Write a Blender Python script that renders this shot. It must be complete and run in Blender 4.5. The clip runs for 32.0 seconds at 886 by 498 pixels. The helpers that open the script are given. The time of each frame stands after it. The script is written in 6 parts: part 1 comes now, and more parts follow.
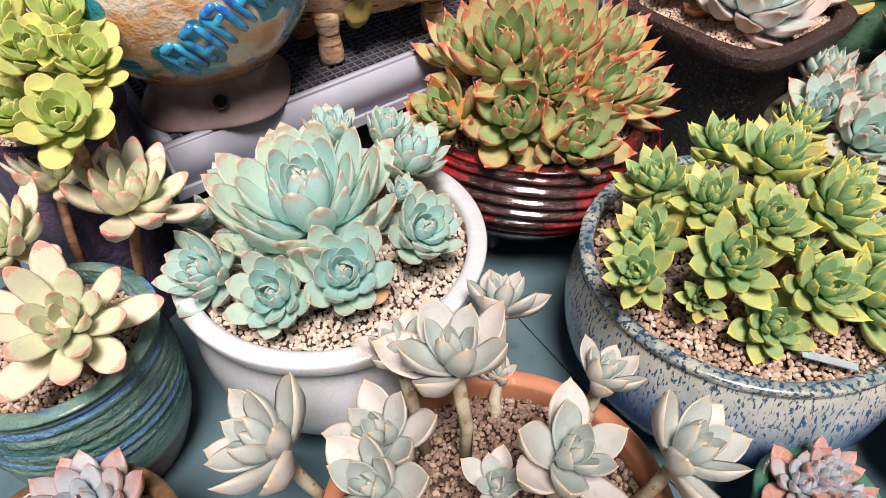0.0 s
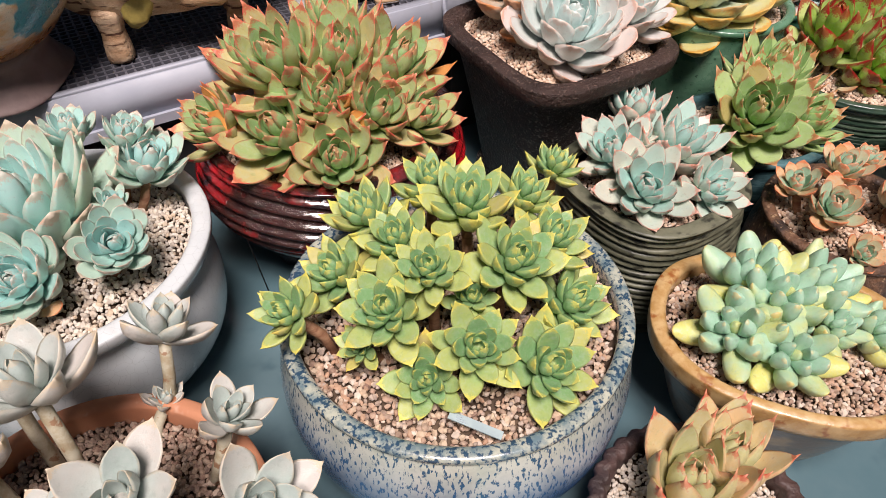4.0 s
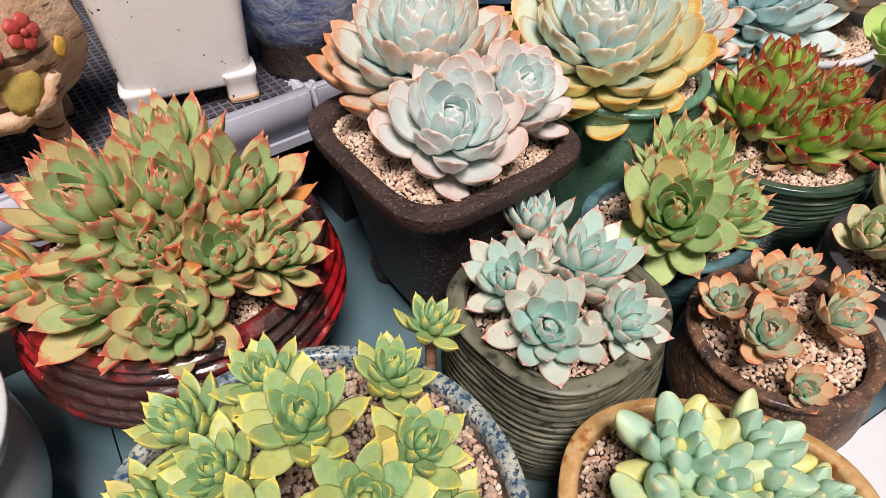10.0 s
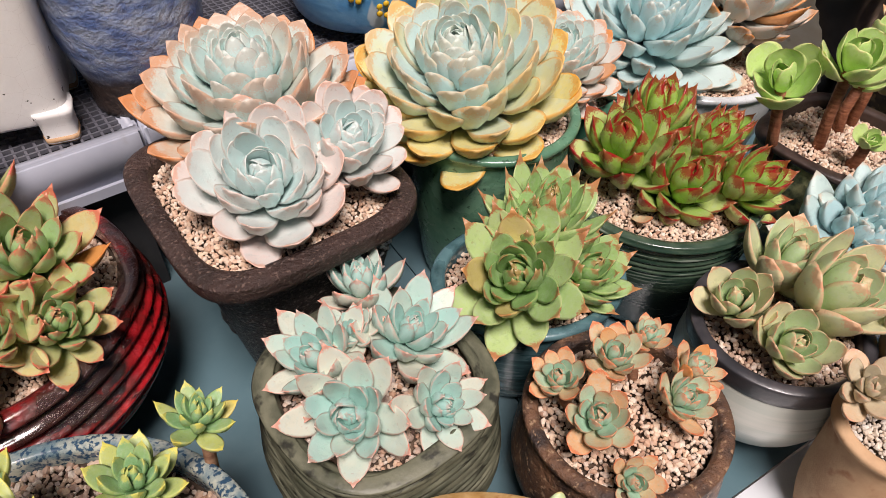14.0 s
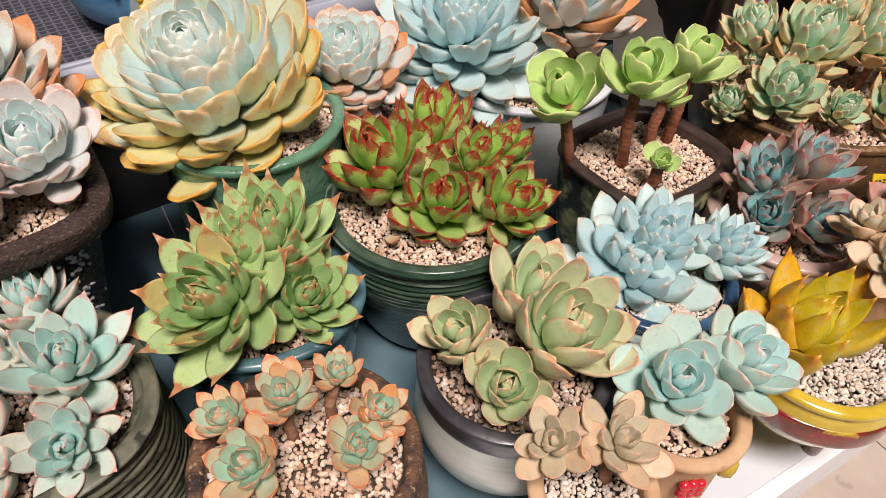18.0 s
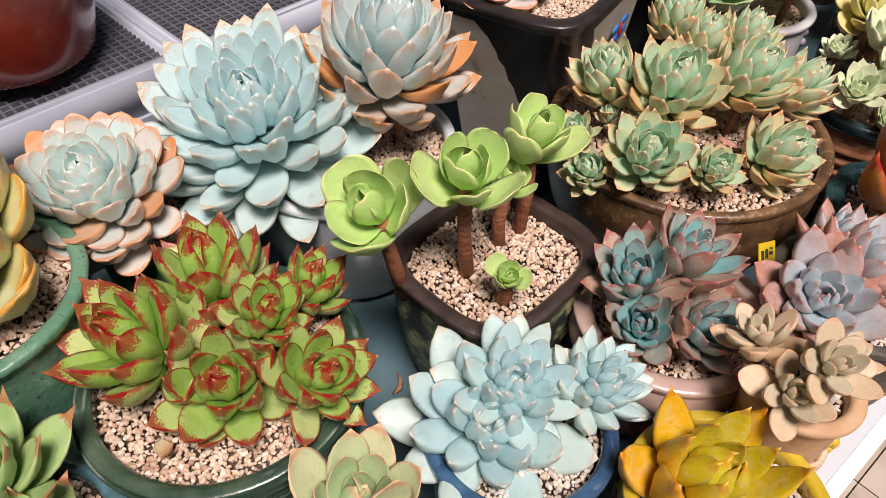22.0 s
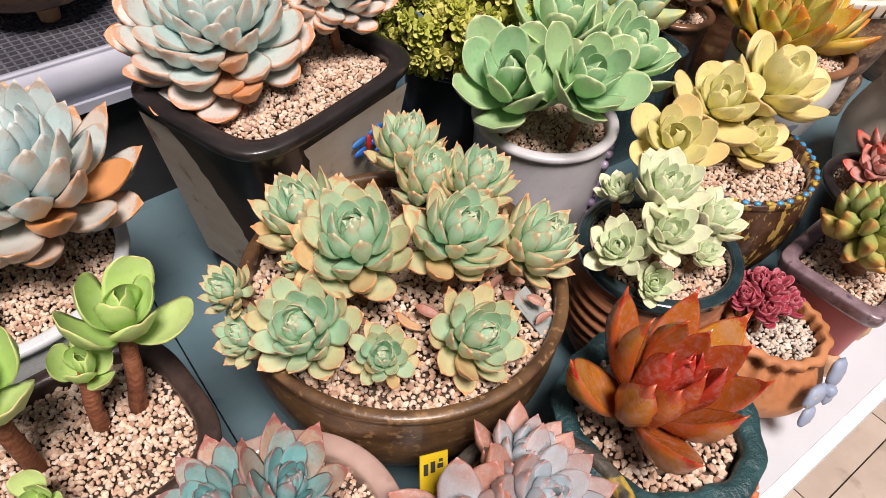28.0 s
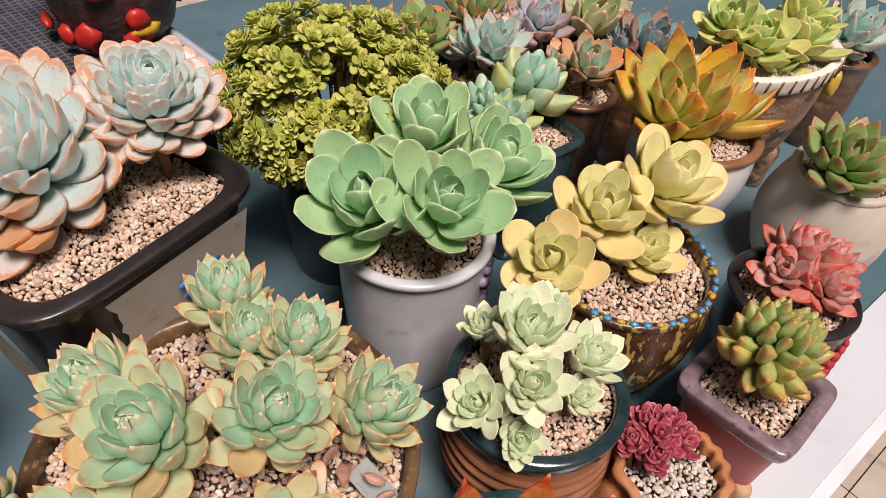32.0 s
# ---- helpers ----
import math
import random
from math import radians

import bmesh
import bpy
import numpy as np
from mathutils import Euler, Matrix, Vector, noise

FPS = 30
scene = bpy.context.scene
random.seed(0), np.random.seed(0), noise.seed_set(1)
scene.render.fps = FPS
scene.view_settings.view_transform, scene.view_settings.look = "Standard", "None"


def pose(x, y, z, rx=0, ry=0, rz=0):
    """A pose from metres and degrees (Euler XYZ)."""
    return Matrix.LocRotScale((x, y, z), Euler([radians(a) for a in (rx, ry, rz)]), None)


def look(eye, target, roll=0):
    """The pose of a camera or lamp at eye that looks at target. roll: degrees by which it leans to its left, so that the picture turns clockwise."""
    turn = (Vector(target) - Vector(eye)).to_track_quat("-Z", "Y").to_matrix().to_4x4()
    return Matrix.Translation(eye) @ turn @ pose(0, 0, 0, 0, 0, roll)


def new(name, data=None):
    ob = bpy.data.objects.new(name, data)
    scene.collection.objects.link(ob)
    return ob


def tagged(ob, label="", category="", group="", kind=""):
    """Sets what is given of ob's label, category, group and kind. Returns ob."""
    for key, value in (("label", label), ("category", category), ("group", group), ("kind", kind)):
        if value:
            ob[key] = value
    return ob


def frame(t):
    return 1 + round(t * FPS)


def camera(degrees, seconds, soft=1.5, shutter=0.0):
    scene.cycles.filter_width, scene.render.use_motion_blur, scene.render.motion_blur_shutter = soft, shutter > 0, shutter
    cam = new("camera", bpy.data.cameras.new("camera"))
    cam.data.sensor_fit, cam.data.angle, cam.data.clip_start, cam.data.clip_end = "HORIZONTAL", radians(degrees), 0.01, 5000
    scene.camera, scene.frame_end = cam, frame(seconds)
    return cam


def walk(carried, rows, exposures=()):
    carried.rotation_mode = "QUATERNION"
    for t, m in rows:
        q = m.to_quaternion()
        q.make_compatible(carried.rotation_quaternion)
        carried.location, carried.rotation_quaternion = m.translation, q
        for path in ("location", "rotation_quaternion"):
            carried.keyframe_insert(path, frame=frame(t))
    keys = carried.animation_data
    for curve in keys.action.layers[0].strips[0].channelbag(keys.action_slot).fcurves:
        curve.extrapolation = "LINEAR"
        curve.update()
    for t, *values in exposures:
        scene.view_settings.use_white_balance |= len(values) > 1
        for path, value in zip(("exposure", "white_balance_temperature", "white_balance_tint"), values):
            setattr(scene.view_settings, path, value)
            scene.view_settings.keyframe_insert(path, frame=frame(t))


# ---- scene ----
cam = camera(65.36, 32.0, 0.75)
EXPOSURES = ((0.0, -0.02), (3.0, -0.04), (6.0, -0.18), (8.0, -0.24), (10.0, -0.14), (15.0, -0.18), (22.0, -0.16), (25.0, -0.10), (28.0, -0.14), (30.0, -0.22), (32.0, -0.34))
PATH = [
    (0, 0.1158, -0.2424, 0.5292, 45.948, 1.781, -9.081),
    (0.5, 0.1628, -0.2355, 0.5275, 45.548, 1.639, -8.450),
    (1, 0.1933, -0.2486, 0.5325, 45.737, 0.915, -7.427),
    (1.5, 0.2223, -0.2493, 0.5345, 45.793, 0.748, -7.045),
    (2, 0.2428, -0.2427, 0.5351, 45.836, 0.504, -6.477),
    (2.5, 0.2703, -0.2351, 0.5297, 45.626, 0.201, -5.786),
    (3, 0.3026, -0.2334, 0.5279, 45.596, -0.129, -4.831),
    (3.5, 0.3407, -0.2326, 0.5295, 45.431, -0.154, -3.809),
    (5.5, 0.4108, -0.2537, 0.5304, 46.262, 0.185, -2.697),
    (6, 0.4185, -0.2336, 0.5301, 46.199, 0.342, -3.756),
    (6.5, 0.4249, -0.2092, 0.5311, 46.338, 0.235, -4.379),
    (7, 0.4279, -0.1861, 0.5313, 46.149, 0.281, -5.538),
    (7.5, 0.4361, -0.1630, 0.5345, 46.073, 0.624, -6.672),
    (8, 0.4407, -0.1381, 0.5388, 46.009, 0.496, -7.344),
    (8.5, 0.4417, -0.1150, 0.5394, 46.049, 0.295, -7.598),
    (9, 0.4418, -0.0999, 0.5389, 45.992, 0.302, -7.992),
    (9.5, 0.4458, -0.0926, 0.5383, 45.957, 0.536, -8.073),
    (10, 0.4534, -0.0888, 0.5397, 45.952, 0.702, -8.550),
    (10.5, 0.4619, -0.0775, 0.5395, 45.821, 0.977, -9.304),
    (11, 0.4648, -0.0635, 0.5419, 45.578, 0.994, -9.794),
    (11.5, 0.4656, -0.0546, 0.5402, 45.645, 0.960, -11.130),
    (12, 0.4630, -0.0483, 0.5380, 45.568, 1.224, -13.079),
    (12.5, 0.4793, -0.0482, 0.5420, 45.676, 1.055, -12.930),
    (13, 0.5189, -0.0385, 0.5423, 45.584, 0.050, -11.367),
    (13.5, 0.5548, -0.0323, 0.5393, 45.569, -0.347, -10.117),
    (14, 0.5887, -0.0351, 0.5401, 45.682, -0.410, -9.062),
    (14.5, 0.6243, -0.0321, 0.5389, 45.450, -0.711, -8.218),
    (15, 0.6606, -0.0211, 0.5389, 45.304, -0.581, -8.429),
    (15.5, 0.6972, -0.0164, 0.5378, 45.180, -0.368, -8.067),
    (17.5, 0.8008, -0.0190, 0.5169, 45.958, -1.470, -7.488),
    (18, 0.8129, -0.0211, 0.5170, 45.926, -1.314, -7.584),
    (18.5, 0.8244, -0.0077, 0.5182, 45.654, -0.900, -8.486),
    (19, 0.8352, 0.0135, 0.5182, 45.779, -0.869, -9.646),
    (19.5, 0.8522, 0.0286, 0.5145, 45.506, -0.573, -11.257),
    (20, 0.8642, 0.0421, 0.5189, 45.323, -0.358, -12.548),
    (20.5, 0.8756, 0.0651, 0.5204, 45.301, -0.487, -13.517),
    (21, 0.8952, 0.0894, 0.5168, 44.878, -0.403, -14.762),
    (21.5, 0.9142, 0.1149, 0.5155, 44.569, -0.218, -16.446),
    (22, 0.9294, 0.1390, 0.5151, 44.358, -0.322, -17.605),
    (22.5, 0.9438, 0.1606, 0.5141, 43.888, -0.246, -18.446),
    (23, 0.9568, 0.1708, 0.5136, 43.905, -0.712, -18.562),
    (23.5, 0.9663, 0.1847, 0.5147, 43.678, -0.458, -19.494),
    (24, 0.9723, 0.1950, 0.5157, 43.622, -0.206, -21.114),
    (24.5, 0.9992, 0.2047, 0.5197, 43.572, -0.374, -20.989),
    (25, 1.0433, 0.2165, 0.5300, 43.197, -1.830, -19.029),
    (25.5, 1.0770, 0.2228, 0.5299, 42.946, -2.080, -18.068),
    (27.5, 1.1891, 0.2343, 0.5336, 43.960, -3.134, -15.127),
    (28, 1.2177, 0.2239, 0.5342, 44.495, -3.731, -14.133),
    (28.5, 1.2535, 0.2067, 0.5412, 44.847, -3.981, -13.435),
    (29, 1.2751, 0.1937, 0.5446, 45.050, -3.986, -12.939),
    (29.5, 1.2863, 0.1944, 0.5475, 45.219, -3.602, -13.172),
    (30, 1.2997, 0.2056, 0.5527, 45.675, -3.090, -14.294),
    (30.5, 1.3113, 0.2293, 0.5527, 46.031, -2.943, -15.606),
    (31, 1.3228, 0.2524, 0.5531, 46.391, -2.970, -15.947),
    (31.5, 1.3315, 0.2757, 0.5528, 46.664, -3.218, -16.649),
    (32, 1.3393, 0.3044, 0.5540, 46.944, -3.574, -17.052),
]
walk(cam, [(t, pose(x, y, z, rx, ry, rz)) for t, x, y, z, rx, ry, rz in PATH], EXPOSURES)
# ---- end of path ----
# light: soft bright daylight under a shaded yard roof's edge
world = bpy.data.worlds.new("daylight")
scene.world = world
world.use_nodes = True
SKY = world.node_tree.nodes.new("ShaderNodeTexSky")
SKY.sky_type, SKY.sun_disc = "NISHITA", False
SKY.sun_elevation, SKY.sun_rotation = radians(66), radians(177)
SKY.air_density, SKY.dust_density = 1.0, 3.0
world.node_tree.links.new(SKY.outputs[0], world.node_tree.nodes["Background"].inputs[0])
world.node_tree.nodes["Background"].inputs[1].default_value = 0.019
SUN = bpy.data.lights.new("sun", "SUN")
SUN.energy, SUN.angle, SUN.color = 5.7, radians(20), (1.0, 0.875, 0.845)
new("sun", SUN).matrix_world = look((0.05, -0.85, 1.9), (0, 0, 0))


# ---- materials ----
def nodes_of(name):
    m = bpy.data.materials.new(name)
    m.use_nodes = True
    return m, m.node_tree.nodes, m.node_tree.links, m.node_tree.nodes["Principled BSDF"]


def rgb(c):
    return (c[0], c[1], c[2], 1.0)


def mixed(nd, lk, fac, a, b):
    x = nd.new("ShaderNodeMix")
    x.data_type = "RGBA"
    for sock, val in ((x.inputs[0], fac), (x.inputs[6], a), (x.inputs[7], b)):
        if hasattr(val, "is_output"):
            lk.new(val, sock)
        else:
            sock.default_value = val if not isinstance(val, tuple) else rgb(val)
    return x.outputs[2]


def ramp(nd, lk, value, lo, hi, smooth=True):
    x = nd.new("ShaderNodeMapRange")
    x.interpolation_type = "SMOOTHSTEP" if smooth else "LINEAR"
    lk.new(value, x.inputs[0])
    x.inputs[1].default_value, x.inputs[2].default_value = lo, hi
    return x.outputs[0]


def maths(nd, lk, op, a, b=None):
    x = nd.new("ShaderNodeMath")
    x.operation = op
    for sock, val in zip(x.inputs, (a, b)):
        if val is None:
            continue
        if hasattr(val, "is_output"):
            lk.new(val, sock)
        else:
            sock.default_value = val
    return x.outputs[0]


def noise_at(nd, lk, vec, scale, detail=4.0, rough=0.55):
    x = nd.new("ShaderNodeTexNoise")
    x.inputs["Scale"].default_value, x.inputs["Detail"].default_value, x.inputs["Roughness"].default_value = scale, detail, rough
    if vec:
        lk.new(vec, x.inputs["Vector"])
    return x.outputs["Fac"]


def surf(name, c1, c2, scale=30, rough=0.4, stretch=(1, 1, 1), c3=None, c3_at=(0.58, 0.66), c3_scale=90, c3_stretch=(1, 1, 1),
         bump=0.3, bump_scale=200, dist=0.001, coat=0.0, cracks=None, split=(0.35, 0.65), low=None, low_at=(0, 0.02)):
    """Glazed clay, stone, wood or plaster: two colours blotched together, a third in specks, fine relief, thin cracks,
    and another colour below a height (a dipped foot)."""
    m, nd, lk, b = nodes_of(name)
    tc = nd.new("ShaderNodeTexCoord")

    def spread(s):
        mp = nd.new("ShaderNodeMapping")
        mp.inputs["Scale"].default_value = s
        lk.new(tc.outputs["Object"], mp.inputs["Vector"])
        return mp.outputs[0]
    n1 = noise_at(nd, lk, spread(stretch), scale, 6.0, 0.6)
    col = mixed(nd, lk, ramp(nd, lk, n1, *split), c1, c2)
    if c3:
        n2 = noise_at(nd, lk, spread(c3_stretch), c3_scale, 3.0, 0.5)
        col = mixed(nd, lk, ramp(nd, lk, n2, *c3_at), col, c3)
    if cracks:
        v = nd.new("ShaderNodeTexVoronoi")
        v.feature = "DISTANCE_TO_EDGE"
        v.inputs["Scale"].default_value = cracks[0]
        lk.new(tc.outputs["Object"], v.inputs["Vector"])
        col = mixed(nd, lk, ramp(nd, lk, v.outputs["Distance"], cracks[1], 0.0), col, cracks[2])
    if low:
        sp = nd.new("ShaderNodeSeparateXYZ")
        lk.new(tc.outputs["Object"], sp.inputs[0])
        wob = maths(nd, lk, "ADD", sp.outputs[2], maths(nd, lk, "MULTIPLY", n1, 0.03))
        col = mixed(nd, lk, ramp(nd, lk, wob, low_at[1] + 0.015, low_at[0] + 0.015), col, low)
    lk.new(col, b.inputs["Base Color"])
    n3 = noise_at(nd, lk, tc.outputs["Object"], bump_scale, 5.0, 0.6)
    bp = nd.new("ShaderNodeBump")
    bp.inputs["Strength"].default_value, bp.inputs["Distance"].default_value = bump, dist
    lk.new(n3, bp.inputs["Height"])
    lk.new(bp.outputs[0], b.inputs["Normal"])
    lk.new(maths(nd, lk, "MULTIPLY_ADD", n1, 0.25), b.inputs["Roughness"])
    b.inputs["Roughness"].links[0].from_node.inputs[2].default_value = rough - 0.12
    b.inputs["Coat Weight"].default_value = coat
    b.inputs["Coat Roughness"].default_value = 0.12
    return m


def leaf_mat(name, inner, outer, edge, rim=0.5, tip=0.5, rough=0.38, blush=0.6, spots=0.25, young=0.6, wither=0.0):
    """A succulent leaf: its colour goes from that of the young leaves to that of the old ones, with a tinted rim and tip,
    a waxy bloom in blotches and a few small scars."""
    m, nd, lk, b = nodes_of(name)
    uv = nd.new("ShaderNodeUVMap")
    uv.uv_map = "leaf"
    sp = nd.new("ShaderNodeSeparateXYZ")
    lk.new(uv.outputs[0], sp.inputs[0])
    info = nd.new("ShaderNodeObjectInfo")
    age = nd.new("ShaderNodeSeparateColor")
    lk.new(info.outputs["Color"], age.inputs[0])
    tc = nd.new("ShaderNodeTexCoord")
    off = nd.new("ShaderNodeVectorMath")
    off.operation = "ADD"
    sc = nd.new("ShaderNodeVectorMath")
    sc.operation = "SCALE"
    lk.new(info.outputs["Random"], sc.inputs["Scale"])
    sc.inputs[0].default_value = (17.0, 31.0, 7.0)
    lk.new(tc.outputs["Object"], off.inputs[0])
    lk.new(sc.outputs[0], off.inputs[1])
    soft = noise_at(nd, lk, off.outputs[0], 3.2, 4.0)
    fine = noise_at(nd, lk, off.outputs[0], 15.0, 4.0)
    ag = maths(nd, lk, "ADD", age.outputs[0], maths(nd, lk, "MULTIPLY", maths(nd, lk, "SUBTRACT", info.outputs["Random"], 0.5), 0.45))
    ag = maths(nd, lk, "ADD", ag, maths(nd, lk, "MULTIPLY", maths(nd, lk, "SUBTRACT", soft, 0.5), blush))
    ag = maths(nd, lk, "ADD", ag, maths(nd, lk, "MULTIPLY", maths(nd, lk, "SUBTRACT", sp.outputs[1], 0.6), 0.32))
    col = mixed(nd, lk, ramp(nd, lk, ag, 0.28, 1.10), inner, outer)
    side = maths(nd, lk, "ABSOLUTE", maths(nd, lk, "MULTIPLY_ADD", sp.outputs[0], 2.0))
    side.node.inputs[0].links[0].from_node.inputs[2].default_value = -1.0
    wob = maths(nd, lk, "MULTIPLY", maths(nd, lk, "SUBTRACT", fine, 0.5), 0.26)
    e1 = maths(nd, lk, "MULTIPLY", ramp(nd, lk, maths(nd, lk, "ADD", side, wob), 0.82, 0.97), ramp(nd, lk, sp.outputs[1], 0.25, 0.7))
    speck = maths(nd, lk, "MULTIPLY", maths(nd, lk, "SUBTRACT", noise_at(nd, lk, off.outputs[0], 42.0, 3.0), 0.5), 0.9 * tip)
    reach = maths(nd, lk, "MULTIPLY_ADD", side, 0.14 * tip)
    lk.new(sp.outputs[1], reach.node.inputs[2])
    e2 = ramp(nd, lk, maths(nd, lk, "ADD", maths(nd, lk, "ADD", reach, speck), maths(nd, lk, "MULTIPLY", wob, 0.3 + 0.5 * tip)), 0.985 - 0.42 * tip, 1.005 - 0.28 * tip)
    em = maths(nd, lk, "MINIMUM", maths(nd, lk, "ADD", maths(nd, lk, "MULTIPLY", e1, rim), maths(nd, lk, "MULTIPLY", e2, min(1.0, tip + 0.55))), 1.0)
    em = maths(nd, lk, "MULTIPLY", em, maths(nd, lk, "MULTIPLY_ADD", age.outputs[0], 1.0 - young))
    em.node.inputs[1].links[0].from_node.inputs[2].default_value = young
    pale = tuple(min(0.85, 0.45 * v + 0.34) for v in inner)
    col = mixed(nd, lk, maths(nd, lk, "MULTIPLY", ramp(nd, lk, fine, 0.45, 0.75), 0.26), col, pale)
    rub = noise_at(nd, lk, off.outputs[0], 5.5, 8.0, 0.72)
    col = mixed(nd, lk, maths(nd, lk, "MULTIPLY", ramp(nd, lk, rub, 0.50, 0.62), 0.22), col, pale)
    col = mixed(nd, lk, maths(nd, lk, "MULTIPLY", ramp(nd, lk, rub, 0.46, 0.34), 0.30), col, tuple(0.62 * v for v in inner))
    col = mixed(nd, lk, em, col, edge)
    if wither:
        old = maths(nd, lk, "MULTIPLY", ramp(nd, lk, info.outputs["Random"], 0.945, 0.955), ramp(nd, lk, age.outputs[0], 0.40, 0.55))
        col = mixed(nd, lk, maths(nd, lk, "MULTIPLY", old, wither), col, (0.66, 0.26, 0.06))
    scar = noise_at(nd, lk, off.outputs[0], 13.0, 2.0)
    col = mixed(nd, lk, maths(nd, lk, "MULTIPLY", ramp(nd, lk, scar, 0.66, 0.74), spots), col, tuple(0.45 * v for v in edge))
    lk.new(col, b.inputs["Base Color"])
    bp = nd.new("ShaderNodeBump")
    bp.inputs["Strength"].default_value, bp.inputs["Distance"].default_value = 0.16, 0.02
    lk.new(rub, bp.inputs["Height"])
    lk.new(bp.outputs[0], b.inputs["Normal"])
    b.inputs["Roughness"].default_value = rough
    b.inputs["Specular IOR Level"].default_value = 0.5
    b.inputs["Subsurface Weight"].default_value = 0.0
    return m


def stones_mat(name, stops):
    m, nd, lk, b = nodes_of(name)
    g = nd.new("ShaderNodeNewGeometry")
    r = nd.new("ShaderNodeValToRGB")
    while len(r.color_ramp.elements) < len(stops):
        r.color_ramp.elements.new(0.5)
    for i, c in enumerate(stops):
        r.color_ramp.elements[i].position = i / (len(stops) - 1)
        r.color_ramp.elements[i].color = rgb(c)
    lk.new(g.outputs["Random Per Island"], r.inputs[0])
    tc = nd.new("ShaderNodeTexCoord")
    n = noise_at(nd, lk, tc.outputs["Object"], 420, 3.0)
    col = mixed(nd, lk, ramp(nd, lk, n, 0.3, 0.8), r.outputs[0], (0.60, 0.46, 0.33))
    col = mixed(nd, lk, 0.62, col, r.outputs[0])
    lk.new(col, b.inputs["Base Color"])
    b.inputs["Roughness"].default_value = 0.8
    return m


BEIGE = stones_mat("beige_gravel", [(0.68, 0.49, 0.34), (0.80, 0.67, 0.53), (0.54, 0.33, 0.22), (0.84, 0.75, 0.64), (0.36, 0.20, 0.13), (0.74, 0.55, 0.40)])
MIXED = stones_mat("mixed_gravel", [(0.40, 0.23, 0.15), (0.62, 0.49, 0.36), (0.22, 0.13, 0.10), (0.72, 0.64, 0.55), (0.48, 0.28, 0.18), (0.38, 0.33, 0.30)])
PALE = stones_mat("pale_gravel", [(0.58, 0.51, 0.42), (0.74, 0.69, 0.62), (0.38, 0.32, 0.27), (0.82, 0.77, 0.68), (0.56, 0.44, 0.32), (0.66, 0.63, 0.59)])
DARKG = stones_mat("dark_gravel", [(0.13, 0.08, 0.06), (0.27, 0.16, 0.12), (0.09, 0.06, 0.05), (0.36, 0.26, 0.19), (0.18, 0.11, 0.09), (0.44, 0.35, 0.28)])
SOIL = surf("damp_soil", (0.07, 0.045, 0.03), (0.13, 0.085, 0.055), 60, 0.9, bump=0.8)
STEM = surf("woody_stem", (0.24, 0.11, 0.06), (0.42, 0.24, 0.14), 60, 0.7, (1, 1, 4), bump=0.6, bump_scale=300)
RUSTSTEM = surf("rust_stem", (0.22, 0.07, 0.03), (0.40, 0.16, 0.08), 80, 0.6, (1, 1, 5), bump=0.9, bump_scale=300, dist=0.002)
PALESTEM = surf("pale_stem", (0.50, 0.47, 0.36), (0.34, 0.28, 0.18), 90, 0.6, c3=(0.28, 0.16, 0.09), c3_scale=140, c3_at=(0.6, 0.66), bump=0.4)


# ---- tools ----
def mesh_of(name, bm, material, smooth=True):
    me = bpy.data.meshes.new(name)
    bmesh.ops.recalc_face_normals(bm, faces=bm.faces)
    bm.to_mesh(me)
    bm.free()
    for p in me.polygons:
        p.use_smooth = smooth
    for mat_ in (material if isinstance(material, (list, tuple)) else [material]):
        me.materials.append(mat_)
    return me


def part(name, bm, material, parent=None, label="", at=None, smooth=True):
    me = bm if isinstance(bm, bpy.types.Mesh) else mesh_of(name, bm, material, smooth)
    ob = new(name, me)
    ob.parent = parent
    if at is not None:
        ob.matrix_basis = at
    if label:
        ob["label"] = label
    return ob


def base(name, label, category, at, group=""):
    ob = new(name)
    ob.empty_display_size = 0.02
    ob.matrix_basis = at
    return tagged(ob, label, category, group)


def squircle(a, n):
    return (abs(math.cos(a)) ** n + abs(math.sin(a)) ** n) ** (-1.0 / n)


def lathe(profile, seg=72, n=2.0, sx=1.0, sy=1.0, push=None, bm=None):
    """Turns a profile of (radius, height) round z; n bends the round into a soft square, push(a, z) swells it."""
    bm = bm or bmesh.new()
    rings = []
    for r, z in profile:
        if r < 1e-6:
            rings.append([bm.verts.new((0, 0, z))])
            continue
        ring = []
        for k in range(seg):
            a = 2 * math.pi * k / seg
            q = r * squircle(a, n) + (push(a, z) if push else 0.0)
            ring.append(bm.verts.new((q * math.cos(a) * sx, q * math.sin(a) * sy, z)))
        rings.append(ring)
    for lo, hi in zip(rings, rings[1:]):
        for k in range(seg):
            j = (k + 1) % seg
            if len(lo) == 1:
                bm.faces.new((lo[0], hi[k], hi[j]))
            elif len(hi) == 1:
                bm.faces.new((lo[k], lo[j], hi[0]))
            else:
                bm.faces.new((lo[k], lo[j], hi[j], hi[k]))
    return bm


def smooth_profile(points, steps=5):
    """Rounds a coarse profile with a spline through its points."""
    pts = [Vector((r, z)) for r, z in points]
    out = []
    for i in range(len(pts) - 1):
        p0, p1, p2, p3 = pts[max(i - 1, 0)], pts[i], pts[i + 1], pts[min(i + 2, len(pts) - 1)]
        for k in range(steps):
            t = k / steps
            q = 0.5 * ((2 * p1) + (p2 - p0) * t + (2 * p0 - 5 * p1 + 4 * p2 - p3) * t * t + (3 * p1 - p0 - 3 * p2 + p3) * t ** 3)
            out.append((max(q.x, 0.0), q.y))
    out.append(tuple(pts[-1]))
    return out


